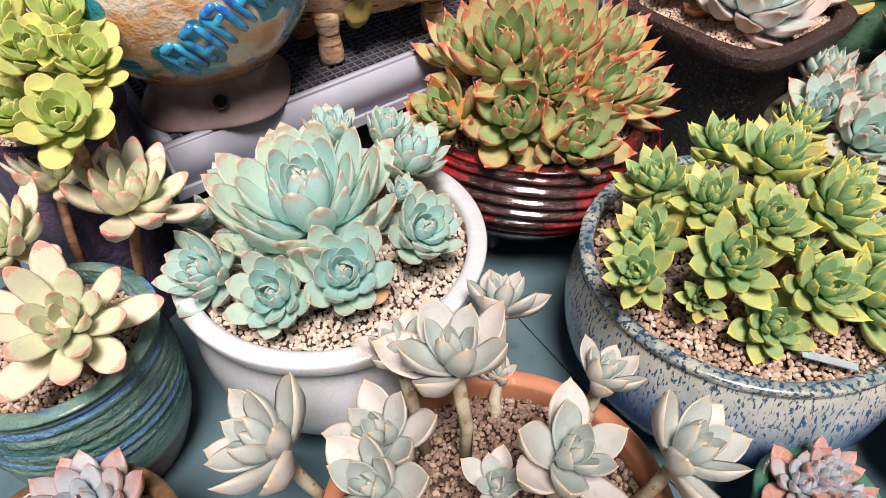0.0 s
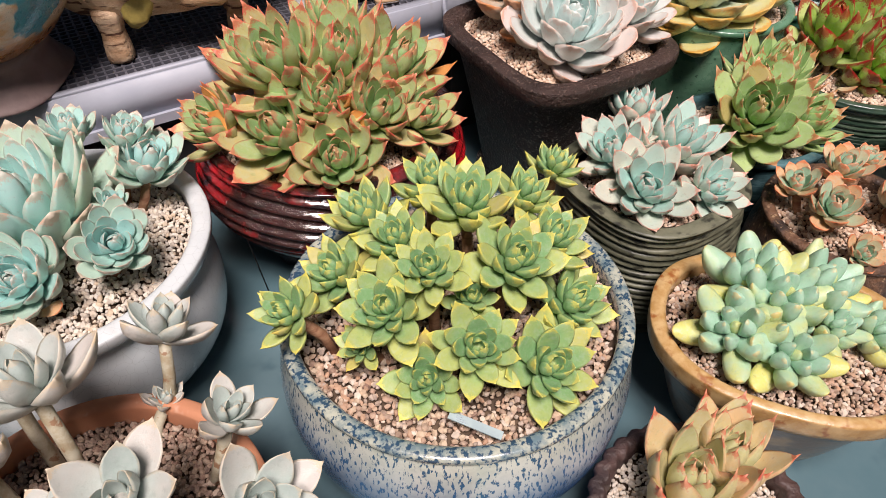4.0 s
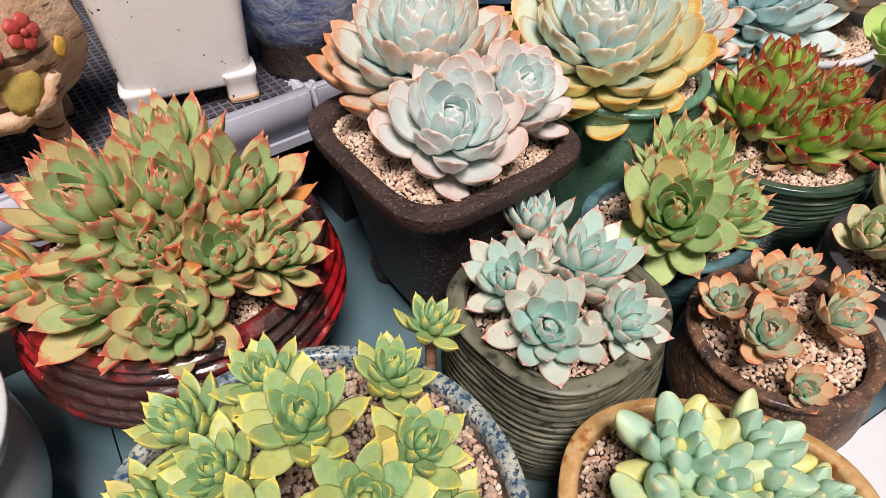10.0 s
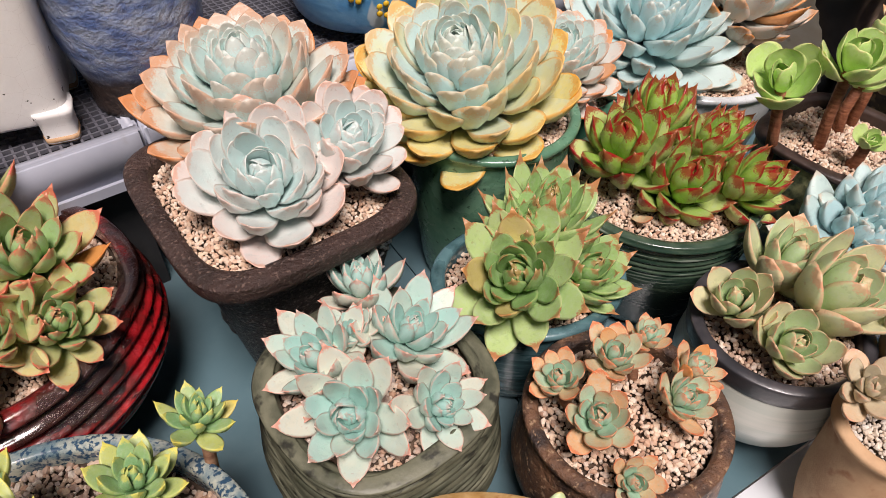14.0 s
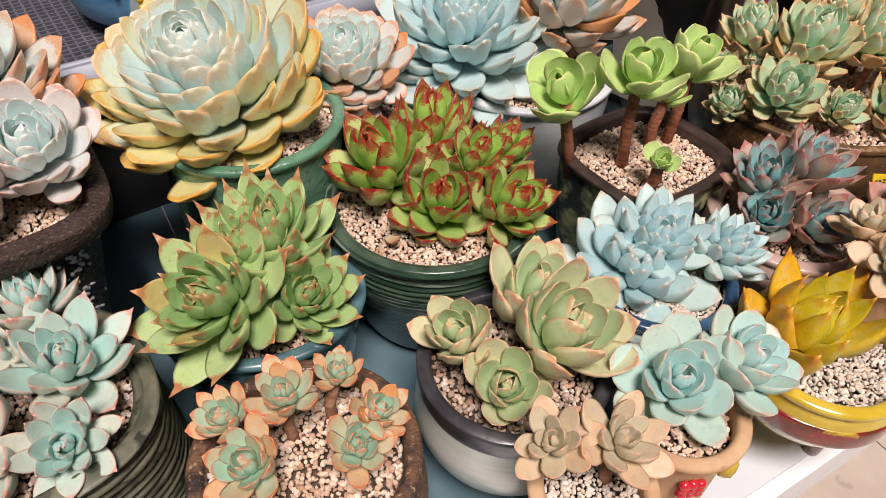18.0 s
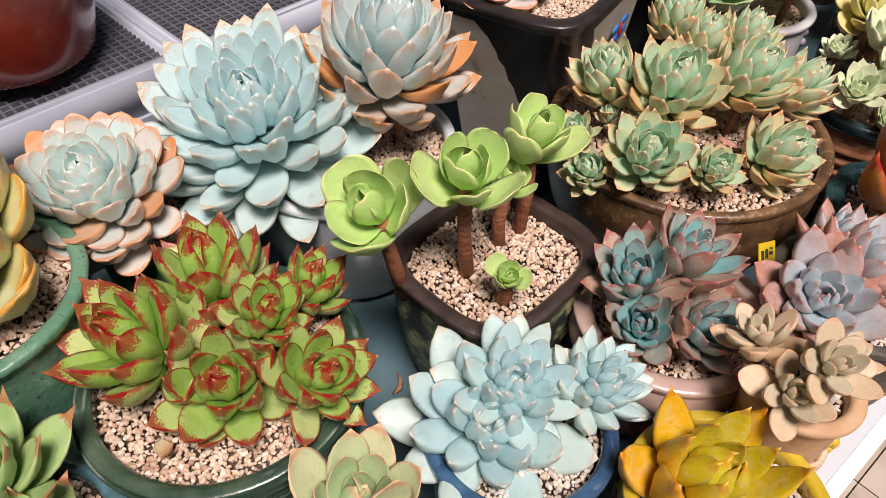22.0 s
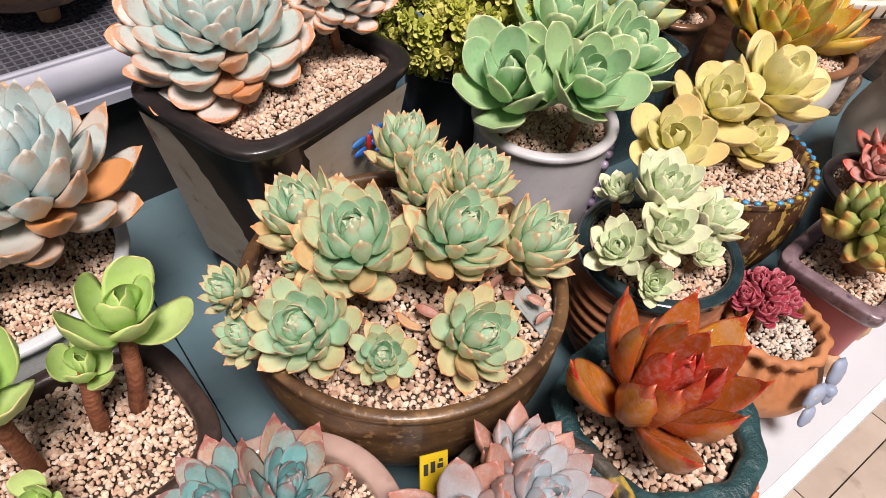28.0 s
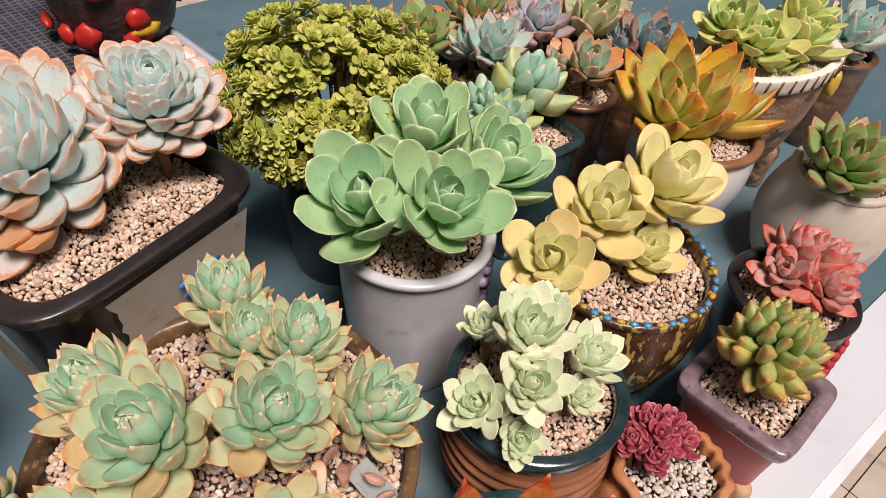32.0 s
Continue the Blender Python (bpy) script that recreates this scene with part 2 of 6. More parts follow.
def box(bm, x0, x1, y0, y1, z0, z1):
    v = [bm.verts.new(p) for p in ((x0, y0, z0), (x1, y0, z0), (x1, y1, z0), (x0, y1, z0), (x0, y0, z1), (x1, y0, z1), (x1, y1, z1), (x0, y1, z1))]
    for q in ((3, 2, 1, 0), (4, 5, 6, 7), (0, 1, 5, 4), (1, 2, 6, 5), (2, 3, 7, 6), (3, 0, 4, 7)):
        bm.faces.new([v[i] for i in q])
    return bm


def tube(points, radii, seg=8, bm=None):
    bm = bm or bmesh.new()
    rings = []
    for i, p in enumerate(points):
        d = (Vector(points[min(i + 1, len(points) - 1)]) - Vector(points[max(i - 1, 0)])).normalized()
        s = d.orthogonal().normalized()
        u = d.cross(s)
        rings.append([bm.verts.new(Vector(p) + radii[i] * (math.cos(a) * s + math.sin(a) * u)) for a in (2 * math.pi * k / seg for k in range(seg))])
    for lo, hi in zip(rings, rings[1:]):
        best = min(range(seg), key=lambda o: (lo[0].co - hi[o].co).length)
        for k in range(seg):
            bm.faces.new((lo[k], lo[(k + 1) % seg], hi[(k + 1 + best) % seg], hi[(k + best) % seg]))
    bm.faces.new(rings[0])
    bm.faces.new(rings[-1])
    return bm


def blob(bm, at, size, seed=0, lump=0.15, levels=2):
    made = bmesh.ops.create_icosphere(bm, subdivisions=levels, radius=1.0)["verts"]
    for v in made:
        k = 1 + lump * noise.noise(v.co * 1.7 + Vector((seed, seed * 2.3, 0)))
        v.co = Vector(at) + Vector((v.co.x * size[0], v.co.y * size[1], v.co.z * size[2])) * k
    return bm


# ---- leaves and rosettes ----
def leaf_mesh(name, material, wide=0.5, thick=0.12, widest=0.62, tip=0.75, bend=0.12, cup=0.25, neck=0.5, spike=0.0, keel=0.45, skew=0.0, wave=0.0, coarse=False):
    """One leaf along +y, 1 long: hollow above, keeled below, with a tip from round (0.5) to pointed (1); it bends up, leans by
    skew and has a slightly wavy edge."""
    bm = bmesh.new()
    lay = bm.loops.layers.uv.new("leaf")
    where = {}
    rings = []
    stops = (0.0, 0.14, 0.28, 0.42, 0.55, 0.67, 0.78, 0.87, 0.94, 0.98)
    if coarse:
        stops = (0.0, 0.3, 0.6, 0.85, 0.96)
    n = 6 if coarse else 10
    around = [(math.cos(2 * math.pi * k / n), math.sin(2 * math.pi * k / n)) for k in range(n)]

    def height(y):
        return bend * y ** 2.4
    for i, y in enumerate(stops):
        if y < widest:
            q = y / widest
            a = neck + (1 - neck) * math.sin(q * math.pi / 2) ** 1.2
        else:
            a = max(0.0, 1 - ((y - widest) / (1 - widest)) ** 1.9) ** tip
        a *= wide / 2
        t = thick * (0.55 + 0.45 * math.sin(min(1.0, y / 0.6) * math.pi / 2)) * min(1.0, 4.2 * (1 - y)) ** 0.6
        ring = []
        for x, up in around:
            under = (1 - keel) * up - keel * (1 - abs(x))
            z = 0.55 * cup * a * x * x + (0.20 * t * up if up > 0 else t * under)
            edge = 1 + wave * math.sin(2.1 * i + 1.7 * (x > 0) + 40 * skew)
            v = bm.verts.new((a * x * edge + skew * y * y, y, height(y) + z + 0.5 * wave * a * x * math.sin(1.6 * i + 9 * skew)))
            where[v] = ((x + 1) / 2, y)
            ring.append(v)
        rings.append(ring)
    end = bm.verts.new((skew * (1 + spike) ** 2, 1.0 + spike, height(1.0 + spike) + 0.02 * spike))
    where[end] = (0.5, 1.0)
    for lo, hi in zip(rings, rings[1:]):
        for k in range(n):
            bm.faces.new((lo[k], lo[(k + 1) % n], hi[(k + 1) % n], hi[k]))
    for k in range(n):
        bm.faces.new((rings[-1][k], rings[-1][(k + 1) % n], end))
    bm.faces.new(rings[0])
    for f in bm.faces:
        for lp in f.loops:
            lp[lay].uv = where[lp.vert]
    return mesh_of(name, bm, material)


def rich(c, k=1.07):
    """The same brightness, a little deeper in hue."""
    grey = 0.3 * c[0] + 0.55 * c[1] + 0.15 * c[2]
    return tuple(min(0.95, max(0.012, grey + k * (v - grey))) for v in c)


class Kind:
    """A kind of succulent: its leaves and how they stand in the rosette."""

    def __init__(self, name, colours, count=28, steep=(82, 8), core=0.34, drop=0.22, curve=1.0, look_args=None, most=1.0, hub=0.05, **shape):
        self.material = leaf_mat(name + "_leaf", *(rich(c) for c in colours), **(look_args or {}))
        self.leaves = [leaf_mesh(name, self.material, **{**shape, "wide": shape.get("wide", 0.5) * k * 1.08, "bend": shape.get("bend", 0.12) * 1.3 + 0.06 + d, "thick": shape.get("thick", 0.12) * 1.35, "skew": w})
                       for k, d, w in ((1.0, 0.0, 0.0), (0.9, 0.06, 0.05), (1.08, -0.03, -0.04), (0.96, 0.10, -0.07), (1.03, 0.02, 0.03))]
        bm = bmesh.new()
        lathe(smooth_profile([(0, -0.62), (0.07, -0.6), (0.12, -0.42), (0.1, -0.25), (0.03, -0.14), (0, -0.12)], 3), 10, bm=bm)
        self.heart = mesh_of(name + "_heart", bm, self.material)
        self.count, self.steep, self.core, self.drop, self.curve = count, steep, core, drop, curve
        self.most, self.hub = most, hub


def rosette(parent, where, axis, size, kind, rng, share=1.0):
    """The heart of a rosette with its leaves; where is the tip of its bud, in the plant's own space."""
    turn = Vector(axis).normalized().to_track_quat("Z", "Y").to_matrix().to_4x4()
    heart = part("rosette", kind.heart, None, parent, at=Matrix.Translation(where) @ turn @ Matrix.Rotation(rng.uniform(0, 6.28), 4, "Z") @ Matrix.Scale(size * 1.2, 4))
    count = max(8, round(kind.count * share * 1.1))
    hi, lo = kind.steep
    for i in range(count):
        s = (i + 0.4) / count
        e = radians(hi + (lo - hi) * s ** (0.85 * kind.curve) + rng.uniform(-6, 6))
        long_ = (kind.core + (kind.most - kind.core) * min(1.0, 1.2 * s) ** 0.85) * rng.uniform(0.93, 1.06)
        if kind.drop > 0.6:
            long_ *= 1.0 - 0.25 * s ** 3
        a = i * 2.39996 + rng.uniform(-0.13, 0.13)
        z = -kind.core * 0.92 - kind.drop * s
        bud = max(0.0, 1 - s / 0.13)
        e -= radians(3) * bud
        leaf = new("leaf", kind.leaves[rng.randrange(5)])
        leaf.parent = heart
        wj = rng.uniform(0.92, 1.08) * (0.88 + 0.12 * s)
        leaf.matrix_basis = (Matrix.Translation((0, 0, z)) @ Matrix.Rotation(a, 4, "Z") @ Matrix.Translation((0, kind.hub * s ** 1.4 + 0.14 * kind.core * bud, 0))
                             @ Matrix.Rotation(e, 4, "X") @ Matrix.Rotation(rng.uniform(-0.17, 0.17), 4, "Y") @ Matrix.Diagonal((long_ * wj, long_, long_, 1)))
        leaf.color = (s ** 1.35, 0, 0, 1)
    return heart


def plant(name, label, centre, ground, rosettes, kind, lean=0.5, toward=(0.0, -0.25), stems=STEM, stem_size=0.004, seed=1, share=None, category="succulent", group=""):
    """A plant with its stems and rosettes (x, y, z of the bud's tip, radius); the outer rosettes lean outwards."""
    rng = random.Random(seed)
    root = base(name, label, category, Matrix.Translation((*centre, ground)), group)
    far = max(0.03, max(math.hypot(x - centre[0], y - centre[1]) for x, y, z, r in rosettes))
    for x, y, z, r in rosettes:
        p = Vector((x - centre[0], y - centre[1], z - ground))
        axis = Vector((p.x / far * lean + toward[0], p.y / far * lean + toward[1], 1.0)).normalized()
        kd = kind(r) if callable(kind) else kind
        rosette(root, p, axis, r, kd, rng, share if share else min(1.0, 0.6 + r * 12))
        foot = Vector((p.x * 0.72, p.y * 0.72, -0.008))
        top = p - axis * r * 0.55
        if top.z > 0.004:
            mid = foot.lerp(top, 0.5) + Vector((rng.uniform(-1, 1), rng.uniform(-1, 1), 0)) * 0.004
            part("stem", tube([foot, mid, top], [stem_size * 1.1, stem_size, stem_size * 0.95]), stems, root)
    return root


# ---- gravel ----
ICO = bmesh.new()
bmesh.ops.create_icosphere(ICO, subdivisions=1, radius=1.0)
ICO_V = np.array([v.co[:] for v in ICO.verts])
ICO.verts.index_update()
ICO_F = np.array([[v.index for v in f.verts] for f in ICO.faces])
ICO.free()


def gravel(label, centre, z, radius, material, stone=0.0023, n=2.0, sx=1.0, sy=1.0, turn=0.0, dome=0.006, seed=3):
    """Loose small stones heaped over the soil of a pot: one mesh of many."""
    rg = np.random.RandomState(seed)
    stone *= 0.9
    step = stone * 1.36
    k = int(radius * max(sx, sy) * 1.5 / step) + 1
    gx, gy = np.meshgrid(np.arange(-k, k + 1) * step, np.arange(-k, k + 1) * step)
    pts = np.stack([gx.ravel(), gy.ravel()], 1) + rg.uniform(-0.45, 0.45, (gx.size, 2)) * step
    q = np.stack([pts[:, 0] / sx, pts[:, 1] / sy], 1)
    rho = (np.abs(q[:, 0]) ** n + np.abs(q[:, 1]) ** n) ** (1.0 / n) / radius
    keep = rho < 0.985
    pts, rho = pts[keep], rho[keep]
    c, s = math.cos(radians(turn)), math.sin(radians(turn))
    pts = pts @ np.array([[c, s], [-s, c]])
    m = len(pts)
    size = stone * rg.uniform(0.6, 1.25, (m, 1, 1)) * rg.uniform(0.6, 1.25, (m, 1, 3))
    v = ICO_V[None] * rg.uniform(0.75, 1.2, (m, len(ICO_V), 1)) * size
    a, b = rg.uniform(0, 6.28, m), rg.uniform(0, 3.14, m)
    ra = np.zeros((m, 3, 3))
    ra[:, 0, 0], ra[:, 0, 1], ra[:, 1, 0], ra[:, 1, 1], ra[:, 2, 2] = np.cos(a), -np.sin(a), np.sin(a), np.cos(a), 1
    rb = np.zeros((m, 3, 3))
    rb[:, 0, 0], rb[:, 1, 1], rb[:, 1, 2], rb[:, 2, 1], rb[:, 2, 2] = 1, np.cos(b), -np.sin(b), np.sin(b), np.cos(b)
    v = np.einsum("mij,mvj->mvi", ra @ rb, v)
    h = dome * (1 - rho ** 2) + rg.uniform(-0.4, 0.5, m) * stone
    v += np.stack([pts[:, 0], pts[:, 1], h], 1)[:, None]
    f = (ICO_F[None] + (np.arange(m) * len(ICO_V))[:, None, None]).reshape(-1, 3)
    me = bpy.data.meshes.new("gravel")
    me.from_pydata(v.reshape(-1, 3).tolist(), [], f.tolist())
    me.materials.append(material)
    ob = new("gravel", me)
    ob.matrix_basis = Matrix.Translation((*centre, z))
    return tagged(ob, label, "gravel", kind="stuff")


# ---- pots ----
def pot(name, label, centre, outline, rim_z, material, rim_material=None, wall=0.007, lip=0.004, n=2.0, sx=1.0, sy=1.0, turn=0.0, push=None,
        feet=0, foot_size=(0.012, 0.02), foot_material=None, foot_r=0.6, stones=BEIGE, stone=0.0023, stone_label="", depth=0.010, dome=0.006, seed=1, stand=0.0, seg=72, rim_label="", rim_tall=0.0, rings=5):
    """A plant pot: body with its outline (radius, height above its foot), a rolled rim, soil, feet and its gravel."""
    root = base(name, label, "plant pot", pose(*centre, stand, 0, 0, turn))
    top = outline[-1][0]
    body = smooth_profile(outline, rings)
    z0 = body[0][1]
    inner = [(max(0.0, body[0][0] * 0.9), z0 + 0.0)]
    part("body", lathe([(0, z0)] + body, seg, n, sx, sy, push), material, root)
    zr = outline[-1][1]
    t = wall
    lipp = [(top - 0.001, zr - 0.006 - rim_tall), (top + lip * 0.7, zr - 0.004 - rim_tall), (top + lip, zr - 0.001), (top + lip * 0.7, zr + 0.002), (top - t * 0.4, zr + 0.0034),
            (top - t * 0.85, zr + 0.0015), (top - t, zr - 0.004), (top - t, zr - depth - 0.02)]
    part("rim", lathe(smooth_profile(lipp, 3), seg, n, sx, sy, push), rim_material or material, root, rim_label)
    part("soil", lathe([(0, zr - depth - 0.003), (top - t * 0.9, zr - depth - 0.003), (top - t * 0.9, zr - depth - 0.012), (0, zr - depth - 0.012)], 40, n, sx, sy), SOIL, root)
    for k in range(feet):
        a = 2 * math.pi * (k + 0.5) / feet
        q = outline[0][0] * foot_r * squircle(a, n) / 0.6 * 0.6
        fr, fh = foot_size
        bm = lathe(smooth_profile([(0, -fh), (fr * 0.75, -fh), (fr * 0.85, -fh * 0.5), (fr * 1.1, 0.0), (fr * 0.9, 0.012), (0, 0.014)], 3), 16)
        part("foot", bm, foot_material or material, root, at=Matrix.Translation((q * math.cos(a) * sx, q * math.sin(a) * sy, z0)))
    if stones:
        gravel(stone_label or "loose beige gravel covering the soil of a pot", centre, stand + zr - depth, top - t, stones, stone, n, sx, sy, turn, dome, seed)
    return root


# ---- the table, the floor and the crates ----
TABLE = pose(0, -0.261, 0, 0, 0, 22.8)
# pale table top, its colour darkened for the shade among the pots
TOP = surf("shade_toned_board", (0.088, 0.155, 0.18), (0.118, 0.185, 0.21), 6, 0.2, c3=(0.07, 0.125, 0.15), c3_scale=25, c3_at=(0.6, 0.8), bump=0.05, bump_scale=60)
table = base("table", "long pale teal board table, shade toned into all but its front strip", "table", TABLE)
for x0, x1, y0 in ((-1.2, 0.3985, -0.2), (0.40, 0.8785, -0.17), (0.88, 1.3735, 0.0765), (1.375, 3.1, 0.0765)):
    part("board", box(bmesh.new(), x0, x1, y0, 1.2, -0.022, 0.0), TOP, table, smooth=False)
# open front of the same top, the brighter light put in its colour
part("lit_front_strip", box(bmesh.new(), 0.88, 3.1, 0.0, 0.075, -0.022, 0.0), surf("lit_tone_board", (0.64, 0.67, 0.70), (0.59, 0.62, 0.65), 5, 0.3, c3=(0.54, 0.58, 0.62), c3_scale=18, c3_at=(0.6, 0.85), bump=0.05, bump_scale=60), table, "front strip of the table top in its lit tone", smooth=False)
part("front_edge", box(bmesh.new(), 0.88, 3.1, -0.012, -0.0002, -0.058, -0.0005), surf("white_edge", (0.80, 0.82, 0.84), (0.72, 0.74, 0.76), 14, 0.35, bump=0.06), table, "white edging strip", smooth=False)
for x0 in (-1.1, 2.9):
    for y0 in (0.10, 1.1):
        part("leg", box(bmesh.new(), x0, x0 + 0.05, y0, y0 + 0.05, -0.72, -0.022), TOP, table, smooth=False)

TILE = surf("floor_tile", (0.44, 0.36, 0.29), (0.52, 0.44, 0.36), 5, 0.55, c3=(0.36, 0.29, 0.23), c3_scale=14, bump=0.15, bump_scale=80)
GROUT = surf("grout", (0.20, 0.17, 0.14), (0.25, 0.21, 0.18), 20, 0.9)
ground = part("ground", box(bmesh.new(), -40, 40, -40, 40, -0.80, -0.728), GROUT, None, smooth=False)
tagged(ground, "dull grey-brown ground under the tiles", "ground", kind="structure")
floor = base("floor", "worn beige square floor tiles with dark joints", "floor", TABLE @ Matrix.Translation((0, 0, -0.728)))
tagged(floor, kind="structure")
bm = bmesh.new()
box(bm, 0.0015, 0.2985, 0.0015, 0.2985, 0.0, 0.008)
tile = mesh_of("tile", bm, TILE, False)
for i in range(1, 12):
    for j in range(-6, 1):
        part("tile", tile, None, floor, at=Matrix.Translation((i * 0.3 - 0.1, j * 0.3 - 0.05, 0)))
bm = bmesh.new()
for i in range(-20, 34):
    for j in range(-24, 14):
        if not (1 <= i < 12 and -6 <= j < 1):
            box(bm, i * 0.3 - 0.0985, i * 0.3 + 0.1985, j * 0.3 - 0.0485, j * 0.3 + 0.2485, 0.0, 0.008)
tagged(part("tile_field", bm, TILE, floor, smooth=False), kind="stuff")
bm = bmesh.new()
for k in range(9):
    box(bm, 0.0, 0.5, k * 0.055, k * 0.055 + 0.008, 0.0, 0.004)
for k in range(3):
    box(bm, k * 0.24, k * 0.24 + 0.012, -0.02, 0.47, 0.004, 0.008)
rack = part("wire_mat", bm, surf("pale_plastic", (0.62, 0.60, 0.52), (0.55, 0.53, 0.45), 20, 0.5), None, at=TABLE @ pose(1.98, -0.60, -0.719), smooth=False)
tagged(rack, "pale slatted plastic mat lying on the floor tiles", "mat")

CRATE = surf("grey_plastic", (0.42, 0.44, 0.51), (0.36, 0.38, 0.45), 12, 0.5, c3=(0.30, 0.29, 0.30), c3_scale=40, c3_at=(0.62, 0.8), bump=0.08)
NET = surf("dark_net", (0.09, 0.09, 0.11), (0.13, 0.13, 0.15), 30, 0.5)
# near-black put in the colour for the dark of hollow places
VOID = surf("hollow_dark", (0.02, 0.02, 0.022), (0.03, 0.03, 0.03), 20, 0.6)


def crate(x0, wide):
    deep, top, h = 0.40, 0.196, 0.048
    root = base("plastic_crate", "upturned grey-lilac plastic crate with a dark mesh bottom", "crate", pose(-0.05, 0.261, 0, 0, 0, 27.2) @ Matrix.Translation((x0, 0, 0)), "crates behind the pots")
    bm = bmesh.new()
    w = 0.012
    for a in ((0, wide, 0, w), (0, wide, deep - w, deep), (0, w, w, deep - w), (wide - w, wide, w, deep - w)):
        box(bm, *a, top - h, top)
    bmesh.ops.bevel(bm, geom=bm.edges, offset=0.003, segments=2, affect="EDGES")
    part("frame", bm, CRATE, root)
    bm = bmesh.new()
    box(bm, -0.003, wide + 0.003, -0.004, 0.0, top - h - 0.004, top - h + 0.006)
    part("lower_lip", bm, CRATE, root, smooth=False)
    bm = bmesh.new()
    n = int((wide - 2 * w) / 0.0085)
    for k in range(1, n):
        x = w + k * (wide - 2 * w) / n
        box(bm, x - 0.0011, x + 0.0011, w, deep - w, top - 0.006, top - 0.0025)
    n = int((deep - 2 * w) / 0.0085)
    for k in range(1, n):
        y = w + k * (deep - 2 * w) / n
        box(bm, w, wide - w, y - 0.0011, y + 0.0011, top - 0.0055, top - 0.002)
    part("mesh_bottom", bm, NET, root, "dark plastic mesh", smooth=False)
    # solid black block standing for the shade within the hollow crate
    part("dark_fill", box(bmesh.new(), 0.02, wide - 0.02, 0.02, deep - 0.02, 0.0, top - 0.03), VOID, root, smooth=False)
    return root


for k in range(3):
    crate(k * 0.522, 0.52)

# ---- kinds of succulents ----
BLUE = Kind("blue", ((0.40, 0.65, 0.62), (0.50, 0.63, 0.52), (0.56, 0.34, 0.26)), 32, (82, 14), 0.34, 0.34, look_args=dict(rim=0.4, tip=0.12), wide=0.46, tip=0.52, widest=0.68, bend=0.24, cup=0.45, spike=0.04)
BLUEBIG = Kind("blue_wide", ((0.44, 0.68, 0.64), (0.56, 0.66, 0.50), (0.60, 0.36, 0.26)), 60, (84, 4), 0.32, 0.40, look_args=dict(rim=0.35, tip=0.12), wide=0.42, tip=0.52, widest=0.70, bend=0.26, cup=0.45, spike=0.03, most=0.98, hub=0.14)
GHOST = Kind("ghost", ((0.42, 0.49, 0.46), (0.58, 0.54, 0.50), (0.62, 0.50, 0.34)), 13, (74, 12), 0.42, 0.26, look_args=dict(rim=0.5, tip=0.2, spots=0.15), wide=0.50, thick=0.13, tip=0.86, widest=0.60, bend=0.16, cup=0.75, spike=0.03, neck=0.6, most=1.0)
LEMON = Kind("lemon", ((0.22, 0.39, 0.18), (0.46, 0.50, 0.17), (0.70, 0.62, 0.14)), 25, (78, 2), 0.36, 0.36, look_args=dict(rim=0.22, tip=0.24, wither=0.25), wide=0.46, tip=0.78, widest=0.58, bend=0.16, cup=0.3, thick=0.17, spike=0.05, most=0.86)
RUDDY = Kind("ruddy", ((0.34, 0.50, 0.22), (0.56, 0.46, 0.22), (0.60, 0.08, 0.07)), 32, (84, 18), 0.38, 0.5, look_args=dict(rim=0.5, tip=0.2, spots=0.3, wither=0.85), wide=0.38, tip=0.70, widest=0.62, bend=0.20, cup=0.4, spike=0.07, most=1.02, hub=0.12)
PEARL = Kind("pearl", ((0.62, 0.76, 0.74), (0.68, 0.60, 0.56), (0.68, 0.36, 0.24)), 46, (82, 6), 0.30, 0.46, look_args=dict(rim=0.45, tip=0.12, young=0.1), wide=0.50, tip=0.47, widest=0.68, bend=0.26, cup=0.45, thick=0.15, spike=0.02, most=0.90, hub=0.12)
COPPER = Kind("copper", ((0.58, 0.73, 0.70), (0.58, 0.36, 0.22), (0.60, 0.22, 0.07)), 80, (80, -2), 0.34, 0.60, 0.9, look_args=dict(rim=0.7, tip=0.24, young=0.15, wither=0.7), wide=0.45, tip=0.50, widest=0.66, bend=0.18, cup=0.35, thick=0.16, spike=0.03, most=0.82, hub=0.24)
HONEY = Kind("honey", ((0.55, 0.70, 0.67), (0.66, 0.60, 0.26), (0.68, 0.34, 0.06)), 100, (80, 6), 0.32, 0.50, 0.95, look_args=dict(rim=0.8, tip=0.2, young=0.15), wide=0.45, tip=0.46, widest=0.68, bend=0.18, cup=0.35, thick=0.15, spike=0.02, most=0.82, hub=0.24)
SILVER = Kind("silver", ((0.50, 0.68, 0.69), (0.54, 0.65, 0.62), (0.62, 0.36, 0.16)), 84, (82, -4), 0.32, 0.60, 0.9, look_args=dict(rim=0.25, tip=0.1, young=0.2), wide=0.38, tip=0.54, widest=0.62, bend=0.18, cup=0.45, thick=0.15, spike=0.03, most=0.86, hub=0.22)
SILVERTAN = Kind("silver_tan", ((0.54, 0.69, 0.69), (0.64, 0.52, 0.42), (0.62, 0.24, 0.05)), 60, (86, 6), 0.36, 0.74, 0.85, look_args=dict(rim=0.35, tip=0.18, young=0.05, wither=0.85), wide=0.44, tip=0.58, widest=0.60, bend=0.24, cup=0.4, thick=0.14, spike=0.04, most=0.86, hub=0.24)
